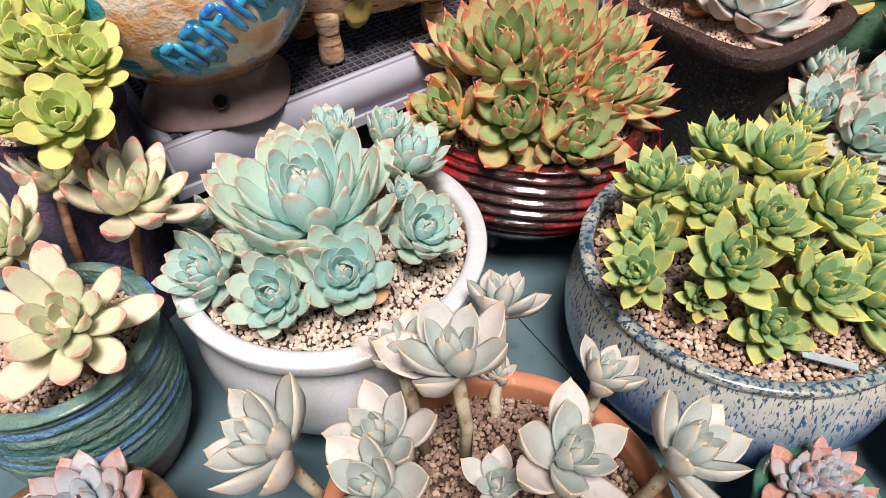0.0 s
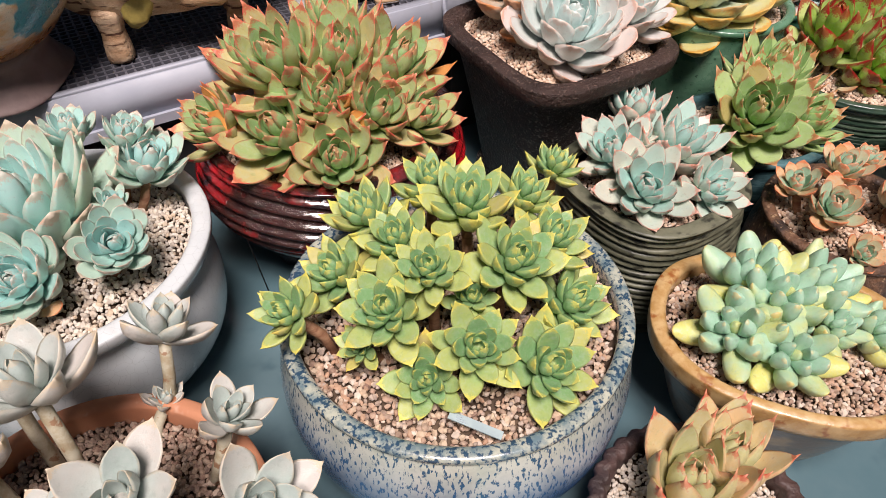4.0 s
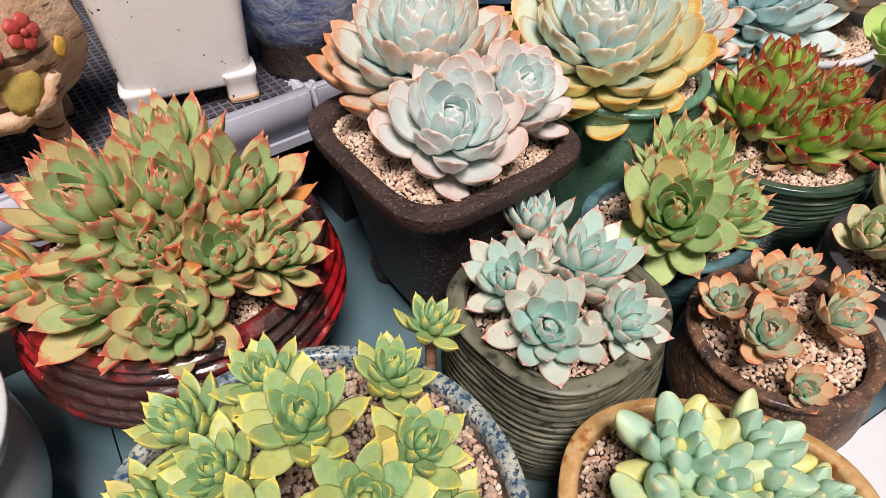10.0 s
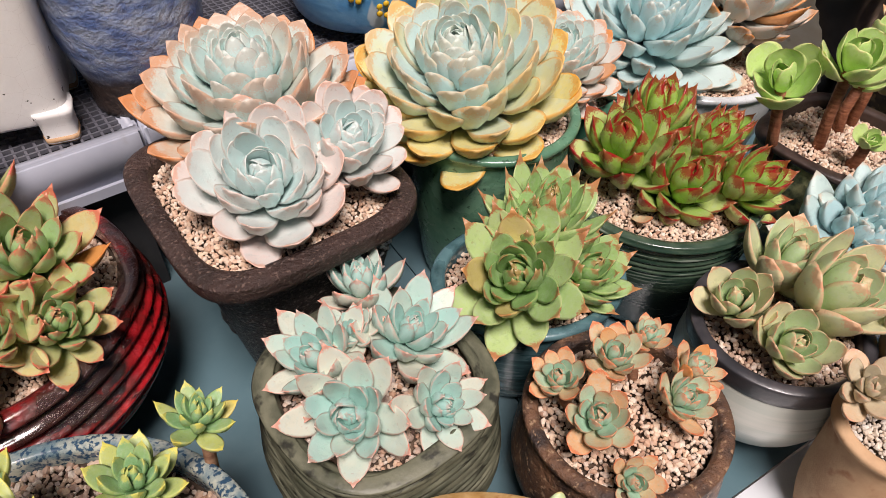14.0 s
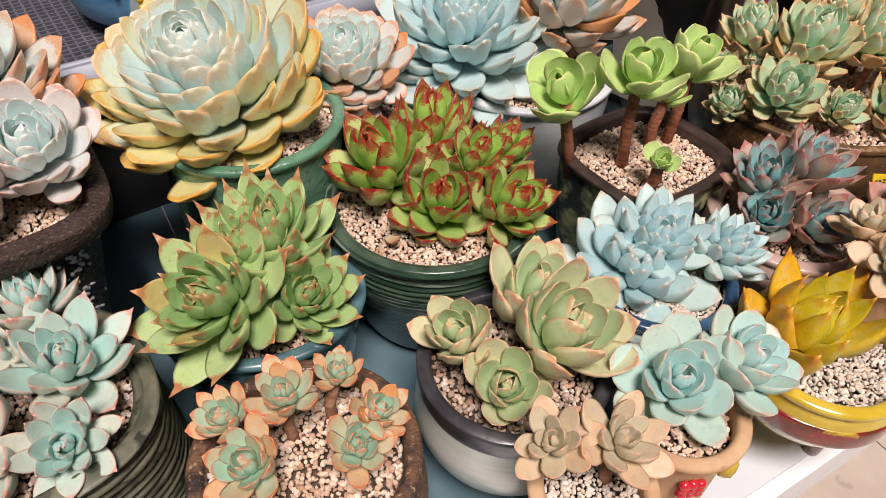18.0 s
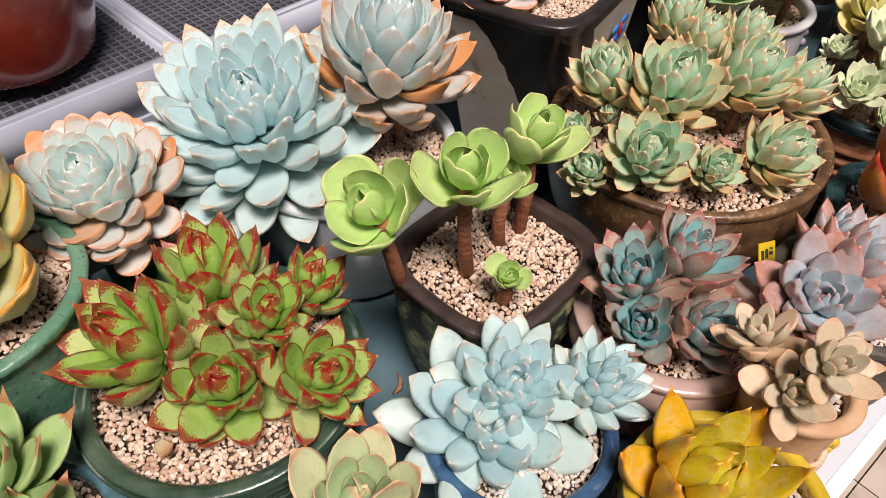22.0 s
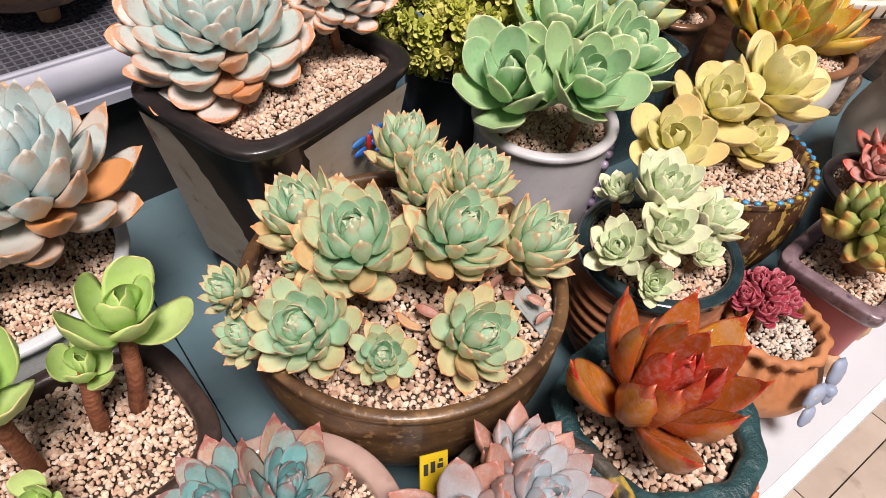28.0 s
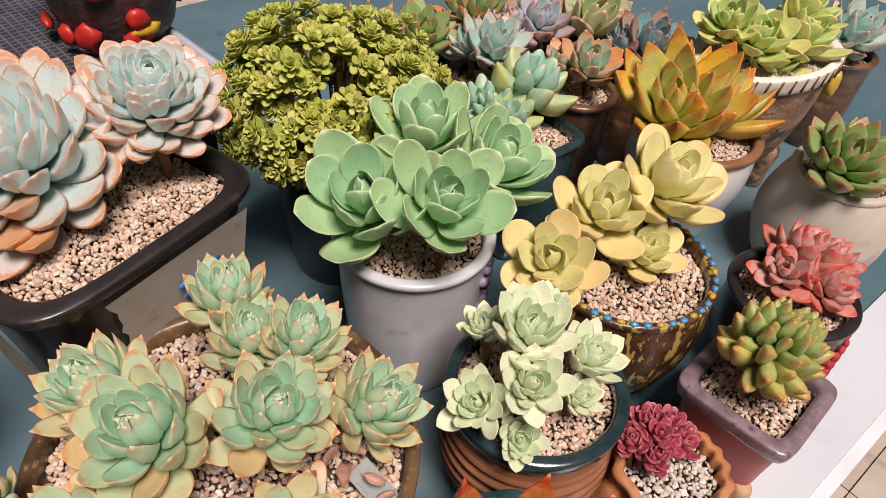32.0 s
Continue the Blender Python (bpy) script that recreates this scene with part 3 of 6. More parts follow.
SPINE = Kind("spine", ((0.26, 0.42, 0.15), (0.44, 0.56, 0.25), (0.42, 0.03, 0.02)), 36, (84, 4), 0.38, 0.46, look_args=dict(rim=0.12, tip=0.14, rough=0.34, wither=0.4), wide=0.46, tip=0.64, widest=0.64, bend=0.24, cup=0.35, spike=0.11, thick=0.13, most=1.0)
EMBER = Kind("ember", ((0.30, 0.48, 0.09), (0.52, 0.58, 0.24), (0.27, 0.006, 0.008)), 23, (86, 24), 0.62, 0.62, look_args=dict(rim=0.85, tip=0.30, young=1.0, rough=0.28, spots=0.5), wide=0.40, tip=0.76, widest=0.58, bend=0.12, cup=0.45, spike=0.06, thick=0.15, most=1.2)
FROST = Kind("frost", ((0.40, 0.62, 0.56), (0.60, 0.60, 0.50), (0.68, 0.22, 0.15)), 26, (82, 12), 0.40, 0.36, look_args=dict(rim=0.5, tip=0.14, young=0.4), wide=0.42, tip=0.76, widest=0.60, bend=0.18, cup=0.4, thick=0.14, spike=0.05, most=1.05)
BLUSH = Kind("blush", ((0.36, 0.55, 0.40), (0.66, 0.40, 0.22), (0.66, 0.18, 0.08)), 23, (82, 14), 0.38, 0.3, look_args=dict(rim=0.6, tip=0.2, wither=0.7), wide=0.50, tip=0.55, widest=0.68, bend=0.2, cup=0.4, thick=0.15, spike=0.04)
BEAN = Kind("bean", ((0.36, 0.56, 0.42), (0.62, 0.60, 0.20), (0.64, 0.40, 0.10)), 13, (72, 2), 0.50, 0.34, look_args=dict(rim=0.0, tip=0.05, rough=0.34, blush=0.9), wide=0.46, tip=0.48, widest=0.52, bend=0.12, cup=-0.3, thick=0.31, neck=0.5, keel=0.0, most=1.05)
PEACH = Kind("peach", ((0.50, 0.50, 0.26), (0.64, 0.46, 0.26), (0.54, 0.05, 0.04)), 22, (84, 30), 0.46, 0.3, look_args=dict(rim=0.3, tip=0.12), wide=0.44, tip=0.88, widest=0.5, bend=0.2, cup=0.5, spike=0.07, most=1.25)
CREAM = Kind("cream", ((0.40, 0.53, 0.28), (0.64, 0.61, 0.38), (0.68, 0.32, 0.20)), 20, (82, 20), 0.42, 0.4, look_args=dict(rim=0.55, tip=0.14), wide=0.54, tip=0.58, widest=0.66, bend=0.26, cup=0.55, spike=0.04, most=1.12)
MINT = Kind("mint", ((0.40, 0.61, 0.58), (0.50, 0.60, 0.49), (0.62, 0.34, 0.24)), 19, (78, 4), 0.36, 0.30, look_args=dict(rim=0.3, tip=0.1), wide=0.60, tip=0.48, widest=0.64, bend=0.16, cup=0.3, thick=0.18, spike=0.02, most=0.97)
CHALK = Kind("chalk", ((0.40, 0.58, 0.60), (0.50, 0.61, 0.56), (0.54, 0.42, 0.32)), 32, (76, -4), 0.36, 0.42, look_args=dict(rim=0.1, tip=0.1), wide=0.42, tip=0.56, widest=0.60, bend=0.16, cup=0.0, thick=0.24, spike=0.03, most=1.0, keel=0.2)
DUSK = Kind("dusk", ((0.20, 0.44, 0.44), (0.42, 0.26, 0.18), (0.34, 0.09, 0.08)), 30, (82, 14), 0.38, 0.34, look_args=dict(rim=0.6, tip=0.2), wide=0.42, tip=0.62, widest=0.64, bend=0.22, cup=0.5, spike=0.05, most=1.05)
GOLD = Kind("gold", ((0.56, 0.48, 0.04), (0.74, 0.39, 0.015), (0.54, 0.18, 0.03)), 20, (84, 10), 0.46, 0.30, look_args=dict(rim=0.15, tip=0.12, rough=0.32), wide=0.48, tip=0.70, widest=0.50, bend=0.34, cup=0.3, thick=0.24, spike=0.06, most=1.0)
FAWN = Kind("fawn", ((0.52, 0.46, 0.32), (0.62, 0.44, 0.28), (0.62, 0.30, 0.18)), 16, (78, 4), 0.40, 0.28, look_args=dict(rim=0.3, tip=0.15), wide=0.54, tip=0.66, widest=0.62, bend=0.12, cup=0.3, thick=0.18)
LILAC = Kind("lilac", ((0.44, 0.52, 0.56), (0.44, 0.22, 0.16), (0.46, 0.18, 0.13)), 28, (78, 10), 0.38, 0.38, look_args=dict(rim=0.4, tip=0.14), wide=0.46, tip=0.76, widest=0.58, bend=0.14, cup=0.15, thick=0.18, spike=0.03, most=1.05, keel=0.2)
LIME = Kind("lime", ((0.44, 0.64, 0.20), (0.54, 0.67, 0.27), (0.72, 0.58, 0.28)), 9, (78, 20), 0.50, 0.34, look_args=dict(rim=0.3, tip=0.06, spots=0.12), wide=0.76, tip=0.40, widest=0.66, bend=0.20, cup=0.6, thick=0.09, neck=0.25, most=1.0, wave=0.02)
JADE = Kind("jade", ((0.43, 0.65, 0.45), (0.66, 0.58, 0.32), (0.70, 0.27, 0.12)), 40, (84, 2), 0.36, 0.62, look_args=dict(rim=0.6, tip=0.14, young=0.25, wither=0.35), wide=0.48, tip=0.58, widest=0.64, bend=0.28, cup=0.45, spike=0.06, thick=0.16, most=0.92, hub=0.16)
DAWN = Kind("dawn", ((0.54, 0.69, 0.66), (0.66, 0.60, 0.54), (0.68, 0.24, 0.06)), 80, (80, 0), 0.34, 0.56, 0.9, look_args=dict(rim=0.7, tip=0.2, young=0.1, wither=0.7), wide=0.48, tip=0.48, widest=0.66, bend=0.18, cup=0.35, thick=0.17, spike=0.02, most=0.80, hub=0.26)
APPLE = Kind("apple", ((0.34, 0.57, 0.31), (0.43, 0.60, 0.30), (0.66, 0.70, 0.40)), 18, (78, 10), 0.42, 0.34, look_args=dict(rim=0.6, tip=0.08, rough=0.34), wide=0.58, tip=0.45, widest=0.68, bend=0.24, cup=0.55, thick=0.09, spike=0.03, neck=0.35, most=1.05)
BUTTER = Kind("butter", ((0.70, 0.67, 0.30), (0.84, 0.65, 0.30), (0.74, 0.54, 0.24)), 17, (74, 8), 0.42, 0.3, look_args=dict(rim=0.3, tip=0.1), wide=0.60, tip=0.5, widest=0.66, bend=0.16, cup=0.35, thick=0.14)
IVORY = Kind("ivory", ((0.62, 0.73, 0.48), (0.80, 0.80, 0.58), (0.72, 0.72, 0.46)), 26, (80, 16), 0.36, 0.3, look_args=dict(rim=0.6, tip=0.15), wide=0.48, tip=0.6, widest=0.64, bend=0.18, cup=0.4, spike=0.03)
RUST = Kind("rust", ((0.38, 0.045, 0.025), (0.50, 0.22, 0.04), (0.42, 0.02, 0.015)), 22, (88, 28), 0.66, 0.36, look_args=dict(rim=0.5, tip=0.14, blush=0.2, spots=0.05, rough=0.22), wide=0.35, tip=0.74, widest=0.50, bend=0.18, cup=0.55, spike=0.07, thick=0.13, most=1.35)
GRAPE = Kind("grape", ((0.34, 0.42, 0.14), (0.50, 0.42, 0.11), (0.48, 0.20, 0.06)), 58, (80, -20), 0.30, 0.8, look_args=dict(rim=0.0, tip=0.25, rough=0.36), wide=0.34, tip=0.55, widest=0.58, bend=0.06, cup=-0.3, thick=0.32, neck=0.4)
ROSE = Kind("rose", ((0.52, 0.30, 0.26), (0.60, 0.20, 0.14), (0.56, 0.08, 0.06)), 20, (76, 6), 0.4, 0.3, look_args=dict(rim=0.3, tip=0.3), wide=0.52, tip=0.7, widest=0.6, bend=0.1, cup=0.1, thick=0.2)
OLIVE = Kind("olive", ((0.22, 0.34, 0.10), (0.34, 0.40, 0.16), (0.44, 0.18, 0.10)), 26, (80, 10), 0.4, 0.3, look_args=dict(rim=0.15, tip=0.3), wide=0.44, tip=0.85, widest=0.56, bend=0.12, cup=0.2, thick=0.18)
AMBER = Kind("amber", ((0.50, 0.49, 0.13), (0.74, 0.42, 0.045), (0.600, 0.200, 0.050)), 26, (82, 22), 0.44, 0.24, look_args=dict(rim=0.25, tip=0.3, rough=0.32), wide=0.40, tip=0.92, widest=0.5, bend=0.12, cup=0.3)
SHELL = Kind("shell", ((0.68, 0.72, 0.50), (0.80, 0.72, 0.56), (0.74, 0.26, 0.20)), 22, (78, 10), 0.4, 0.22, look_args=dict(rim=0.25, tip=0.22, spots=0.1), wide=0.34, tip=0.62, widest=0.66, bend=0.1, cup=0.2, thick=0.13)
CITRON = Kind("citron", ((0.48, 0.60, 0.20), (0.70, 0.66, 0.25), (0.74, 0.60, 0.20)), 20, (76, 4), 0.4, 0.3, look_args=dict(rim=0.2, tip=0.1), wide=0.56, tip=0.5, widest=0.66, bend=0.18, cup=0.35)

# ---- first stretch: the white bowl, the teal pot, the ghost plant ----
CRACKLE = surf("crackle_glaze", (0.60, 0.64, 0.66), (0.70, 0.73, 0.74), 12, 0.25, cracks=(130, 0.022, (0.50, 0.53, 0.54)), c3=(0.56, 0.56, 0.54), c3_scale=30, c3_at=(0.62, 0.8), bump=0.1, coat=0.6)
pot("bowl", "white crackle-glazed round bowl full of blue-green rosettes", (0.078, 0.175), [(0.080, 0.0), (0.088, 0.010), (0.118, 0.05), (0.124, 0.09), (0.119, 0.125), (0.121, 0.148)], 0.148, CRACKLE, wall=0.010, lip=0.006, stones=PALE, stone=0.0027, stone_label="white and pink-grey gravel in the white bowl", rim_tall=0.006)
plant("echeveria", "blue-green echeveria with one wide rosette and many smaller ones", (0.078, 0.175), 0.14,
      [(0.064, 0.185, 0.200, 0.066)], BLUEBIG, 0.0, (-0.05, -0.12), seed=2, share=1.0)
plant("echeveria", "cluster of small blue-green echeveria rosettes round a wide one", (0.078, 0.175), 0.14,
      [(0.090, 0.107, 0.181, 0.036), (0.037, 0.099, 0.176, 0.031), (-0.020, 0.139, 0.171, 0.032), (0.154, 0.136, 0.187, 0.031), (0.157, 0.233, 0.191, 0.033), (-0.004, 0.235, 0.185, 0.017),
       (-0.022, 0.198, 0.175, 0.018), (0.141, 0.178, 0.190, 0.015), (0.090, 0.253, 0.210, 0.023), (0.139, 0.251, 0.205, 0.023), (0.121, 0.166, 0.170, 0.012), (0.017, 0.167, 0.165, 0.027)], BLUE, 0.55, (0, -0.3), seed=3)
TERRA = surf("terracotta", (0.42, 0.17, 0.09), (0.50, 0.22, 0.12), 25, 0.75, c3=(0.56, 0.34, 0.24), c3_scale=60, c3_at=(0.62, 0.75), bump=0.25)
pot("flower_pot", "plain orange terracotta flower pot", (0.167, -0.056), [(0.066, 0.0), (0.072, 0.02), (0.090, 0.075), (0.103, 0.094), (0.108, 0.11)], 0.11, TERRA, wall=0.009, lip=0.004, stones=DARKG, stone=0.0028, stone_label="dark red-brown gravel in the terracotta pot", depth=0.014)
plant("ghost_plant", "pale grey-lilac ghost plant on bare knobbly stems", (0.167, -0.05), 0.10,
      [(0.149, 0.002, 0.220, 0.040), (0.198, 0.079, 0.174, 0.030), (0.116, 0.022, 0.204, 0.025), (0.023, -0.011, 0.175, 0.042), (0.254, 0.008, 0.163, 0.026), (0.211, -0.060, 0.188, 0.038),
       (0.286, -0.062, 0.174, 0.038), (0.098, -0.018, 0.175, 0.034), (0.092, -0.060, 0.190, 0.034), (0.165, -0.057, 0.160, 0.022), (0.191, 0.050, 0.118, 0.015)], GHOST, 0.75, (0, -0.15), PALESTEM, 0.0045, 5, 1.0)
TEAL = surf("teal_glaze", (0.07, 0.19, 0.17), (0.22, 0.35, 0.28), 20, 0.3, (1, 1, 5), c3=(0.15, 0.31, 0.56), c3_scale=30, c3_stretch=(0.4, 0.4, 6), c3_at=(0.54, 0.62), bump=1.0, bump_scale=240, dist=0.003, coat=0.4, low=(0.13, 0.035, 0.022), low_at=(0.045, 0.06))
pot("flower_pot", "teal-glazed ribbed pot with an unglazed brown foot", (-0.123, 0.11), [(0.050, 0.0), (0.056, 0.012), (0.070, 0.05), (0.075, 0.10), (0.070, 0.15)], 0.15, TEAL, wall=0.008, stones=MIXED, rings=18, push=lambda a, z: 0.0017 * math.sin(z * 760 + 0.9 * math.sin(2 * a)) if z > 0.085 else 0.0, stone_label="pink-brown gravel in the teal pot")
plant("echeveria", "cream-yellow echeveria with pink-edged leaves on leaning stems", (-0.123, 0.11), 0.142,
      [(-0.081, 0.066, 0.215, 0.049), (-0.051, 0.179, 0.229, 0.046), (-0.123, 0.228, 0.225, 0.038), (-0.147, 0.157, 0.220, 0.042)], SHELL, 0.45, (0.1, -0.35), seed=7, share=1.0)
BARKP = surf("purple_bark", (0.05, 0.035, 0.07), (0.13, 0.09, 0.16), 40, 0.4, (1, 1, 0.6), bump=1.0, bump_scale=90, dist=0.004, coat=0.3)
pot("flower_pot", "dark purple pot with a rough bark-like surface", (-0.135, 0.285), [(0.045, 0.0), (0.055, 0.05), (0.062, 0.15), (0.058, 0.23)], 0.23, BARKP, stones=MIXED, stone_label="brown gravel in the purple bark-like pot")
plant("aeonium", "yellow-green aeonium with round crowded rosettes", (-0.11, 0.25), 0.225,
      [(-0.095, 0.217, 0.320, 0.028), (-0.061, 0.217, 0.310, 0.027), (-0.076, 0.175, 0.290, 0.028), (-0.125, 0.215, 0.280, 0.030), (-0.078, 0.247, 0.330, 0.030), (-0.12, 0.24, 0.335, 0.03)], CITRON, 0.5, (0.1, -0.3), seed=8, share=1.0)
BROWNP = surf("tortoise_glaze", (0.10, 0.05, 0.025), (0.26, 0.15, 0.07), 55, 0.35, bump=0.3, coat=0.4)
pot("flower_pot", "small brown mottled pot", (-0.090, -0.048), [(0.045, 0.0), (0.060, 0.04), (0.068, 0.09), (0.066, 0.12)], 0.12, BROWNP, stones=BEIGE, stone_label="beige gravel in the small brown pot")
plant("echeveria", "small grey-pink echeveria in a brown mottled pot", (-0.085, -0.04), 0.115, [(-0.076, -0.021, 0.150, 0.034), (-0.11, -0.05, 0.145, 0.028)], LILAC, 0.3, seed=9)
GREENP = surf("green_glaze", (0.03, 0.14, 0.09), (0.08, 0.22, 0.14), 30, 0.3, coat=0.5)
pot("flower_pot", "tiny dark green glazed pot", (0.378, -0.072), [(0.026, 0.0), (0.034, 0.04), (0.037, 0.09)], 0.09, GREENP, stones=MIXED, stone_label="brown gravel in the tiny green pot")
plant("graptopetalum", "tiny grey-pink plump-leaved rosettes", (0.378, -0.07), 0.085, [(0.367, -0.066, 0.110, 0.024), (0.385, -0.064, 0.115, 0.019), (0.392, -0.085, 0.108, 0.016)], LILAC, 0.4, seed=10)

# ---- the blue bowl, the red pot, the black pot ----
BLUEG = surf("blue_speckled_glaze", (0.50, 0.54, 0.44), (0.66, 0.68, 0.60), 26, 0.22, c3=(0.035, 0.10, 0.17), c3_scale=460, c3_stretch=(1, 1, 0.3), c3_at=(0.53, 0.62), bump=0.3, bump_scale=260, coat=0.7, low=(0.05, 0.14, 0.34), low_at=(0.060, 0.150))
RIMB = surf("blue_rim_glaze", (0.48, 0.49, 0.40), (0.14, 0.21, 0.24), 70, 0.22, c3=(0.03, 0.07, 0.12), c3_scale=300, c3_at=(0.47, 0.6), coat=0.7)
pot("bowl", "cream and blue speckled glazed bowl packed with lemon-green rosettes", (0.399, 0.100), [(0.080, 0.0), (0.092, 0.008), (0.128, 0.05), (0.136, 0.09), (0.131, 0.125), (0.127, 0.145)], 0.145, BLUEG, RIMB, wall=0.009, lip=0.003, stones=MIXED, stone=0.0028, stone_label="pink-brown and grey gravel in the blue speckled bowl", rim_label="blue mottled rim")
plant("echeveria", "dense mound of green echeveria rosettes with lemon-yellow outer leaves", (0.399, 0.100), 0.136,
      [(0.329, 0.145, 0.207, 0.034), (0.355, 0.105, 0.216, 0.030), (0.407, 0.115, 0.241, 0.036), (0.308, 0.100, 0.189, 0.031), (0.377, 0.062, 0.227, 0.028), (0.348, 0.046, 0.208, 0.034), (0.437, 0.070, 0.226, 0.035),
       (0.470, 0.106, 0.210, 0.031), (0.281, 0.053, 0.199, 0.026), (0.373, 0.017, 0.168, 0.029), (0.407, 0.021, 0.194, 0.032), (0.457, 0.019, 0.175, 0.037), (0.383, 0.157, 0.227, 0.029), (0.406, 0.062, 0.197, 0.021),
       (0.482, 0.071, 0.180, 0.034), (0.329, 0.041, 0.175, 0.018), (0.459, 0.166, 0.204, 0.029)], LEMON, 0.6, (0, -0.25), seed=11)
plant("echeveria", "single lemon-green rosette on a long bare stalk", (0.466, 0.17), 0.13, [(0.488, 0.204, 0.200, 0.023)], LEMON, 0.2, (0.2, 0), seed=12)
OX = surf("oxblood_glaze", (0.040, 0.013, 0.010), (0.46, 0.012, 0.018), 7, 0.10, (1, 1, 1.5), c3=(0.016, 0.006, 0.006), c3_scale=70, c3_stretch=(0.5, 0.5, 2.5), c3_at=(0.50, 0.66), bump=1.0, bump_scale=130, dist=0.004, coat=1.0, low=(0.010, 0.008, 0.010), low_at=(0.045, 0.07), split=(0.42, 0.56))
pot("bowl", "glossy oxblood-red bowl with twisted ribs and short feet", (0.289, 0.352), [(0.085, 0.035), (0.105, 0.045), (0.132, 0.085), (0.134, 0.110), (0.122, 0.145)], 0.145, OX, wall=0.010, lip=0.003, stones=BEIGE, rings=24, push=lambda a, z: 0.0026 * math.sin(z * 560 + 3 * a + 1.4 * math.sin(4 * a)) * min(1.0, max(0.0, (z - 0.055) / 0.02)),
    feet=4, foot_size=(0.022, 0.035), foot_r=0.8, stone_label="pink-beige gravel in the oxblood bowl", seg=120)
plant("echeveria", "crowded green echeveria with red-edged pointed leaves", (0.289, 0.352), 0.14,
      [(0.252, 0.314, 0.241, 0.053), (0.310, 0.327, 0.237, 0.050), (0.367, 0.337, 0.221, 0.047), (0.347, 0.281, 0.202, 0.040), (0.386, 0.296, 0.187, 0.038), (0.249, 0.271, 0.193, 0.052), (0.307, 0.241, 0.178, 0.045), (0.186, 0.294, 0.186, 0.036),
       (0.30, 0.40, 0.235, 0.045), (0.215, 0.36, 0.22, 0.042), (0.297, 0.288, 0.212, 0.036)], RUDDY, 0.6, (0, -0.25), seed=13, share=1.0)
IRON = surf("rough_black_clay", (0.016, 0.012, 0.011), (0.040, 0.027, 0.023), 35, 0.42, c3=(0.22, 0.19, 0.17), c3_scale=380, c3_at=(0.56, 0.64), bump=1.0, bump_scale=300, dist=0.006)
IRONRIM = surf("rough_brown_rim", (0.030, 0.017, 0.014), (0.058, 0.032, 0.026), 30, 0.5, c3=(0.15, 0.10, 0.08), c3_scale=330, c3_at=(0.58, 0.66), bump=1.0, bump_scale=260, dist=0.004)
black = pot("square_pot", "tall rough black-brown square pot with rounded corners", (0.522, 0.409), [(0.050, 0.022), (0.056, 0.03), (0.066, 0.09), (0.080, 0.16), (0.090, 0.197)], 0.197, IRON, IRONRIM, wall=0.011, lip=0.006, n=4.5, sx=0.99, sy=1.08, turn=27,
            feet=4, foot_size=(0.014, 0.022), foot_r=1.0, stones=BEIGE, stone=0.0022, stone_label="cream gravel in the black square pot", seg=96, rim_tall=0.01)
DROP = surf("white_glaze", (0.78, 0.78, 0.80), (0.70, 0.70, 0.74), 40, 0.15, coat=0.6)
rng = random.Random(4)
for k in range(80):
    z = rng.uniform(0.085, 0.172)
    x = rng.gauss(0.045, 0.009) + (z - 0.13) * 0.12
    q = 0.066 + (z - 0.09) * 0.20
    y = -q * 1.08 * max(0.02, 1 - min(0.98, abs(x / (q * 0.99))) ** 4.5) ** (1 / 4.5)
    part("glaze_drop", blob(bmesh.new(), (x, y - 0.0004, z), (rng.uniform(0.001, 0.0030), 0.0014, rng.uniform(0.001, 0.0026)), k, levels=1), DROP, black)
plant("echeveria", "pearl-white echeveria rosettes with pinkish outer leaves", (0.54, 0.37), 0.19, [(0.526, 0.362, 0.243, 0.057), (0.592, 0.396, 0.245, 0.044)], PEARL, 0.2, (0.05, -0.55), seed=14, share=1.0)
plant("echeveria", "large copper-edged echeveria with a pale blue heart", (0.504, 0.425), 0.19, [(0.512, 0.452, 0.290, 0.077)], COPPER, 0.0, (-0.02, -0.25), seed=15, share=1.0)

# ---- the ridged pot, the oval pot, the brown pot and the peach agave ----
OLIVEG = surf("olive_ribbed_clay", (0.07, 0.075, 0.05), (0.17, 0.17, 0.115), 25, 0.45, (1, 1, 8), c3=(0.025, 0.025, 0.018), c3_scale=70, c3_stretch=(1, 1, 5), c3_at=(0.55, 0.7), bump=0.5)
pot("flower_pot", "olive-grey soft-square pot with fine horizontal ridges", (0.590, 0.252), [(0.066, 0.0), (0.074, 0.01), (0.082, 0.05), (0.080, 0.09), (0.074, 0.135)], 0.135, OLIVEG, n=2.7, turn=30, wall=0.009, push=lambda a, z: 0.0026 * math.sin(z * 980 + 0.9 * math.sin(3 * a)) * (z > 0.006), rings=26, stones=MIXED, stone=0.0027, stone_label="brown gravel in the olive ridged pot", seg=96)
plant("echeveria", "pale frosted echeveria rosettes with pink-tipped pointed leaves", (0.590, 0.258), 0.126,
      [(0.569, 0.207, 0.163, 0.040), (0.633, 0.209, 0.157, 0.030), (0.621, 0.271, 0.170, 0.040), (0.547, 0.255, 0.170, 0.036), (0.586, 0.321, 0.175, 0.030), (0.577, 0.275, 0.168, 0.020)], FROST, 0.5, (0, -0.3), seed=16)
OCHRE = surf("ochre_rim_glaze", (0.42, 0.24, 0.08), (0.56, 0.38, 0.18), 70, 0.35, c3=(0.30, 0.11, 0.03), c3_scale=90, c3_at=(0.54, 0.70), bump=0.6, coat=0.3)
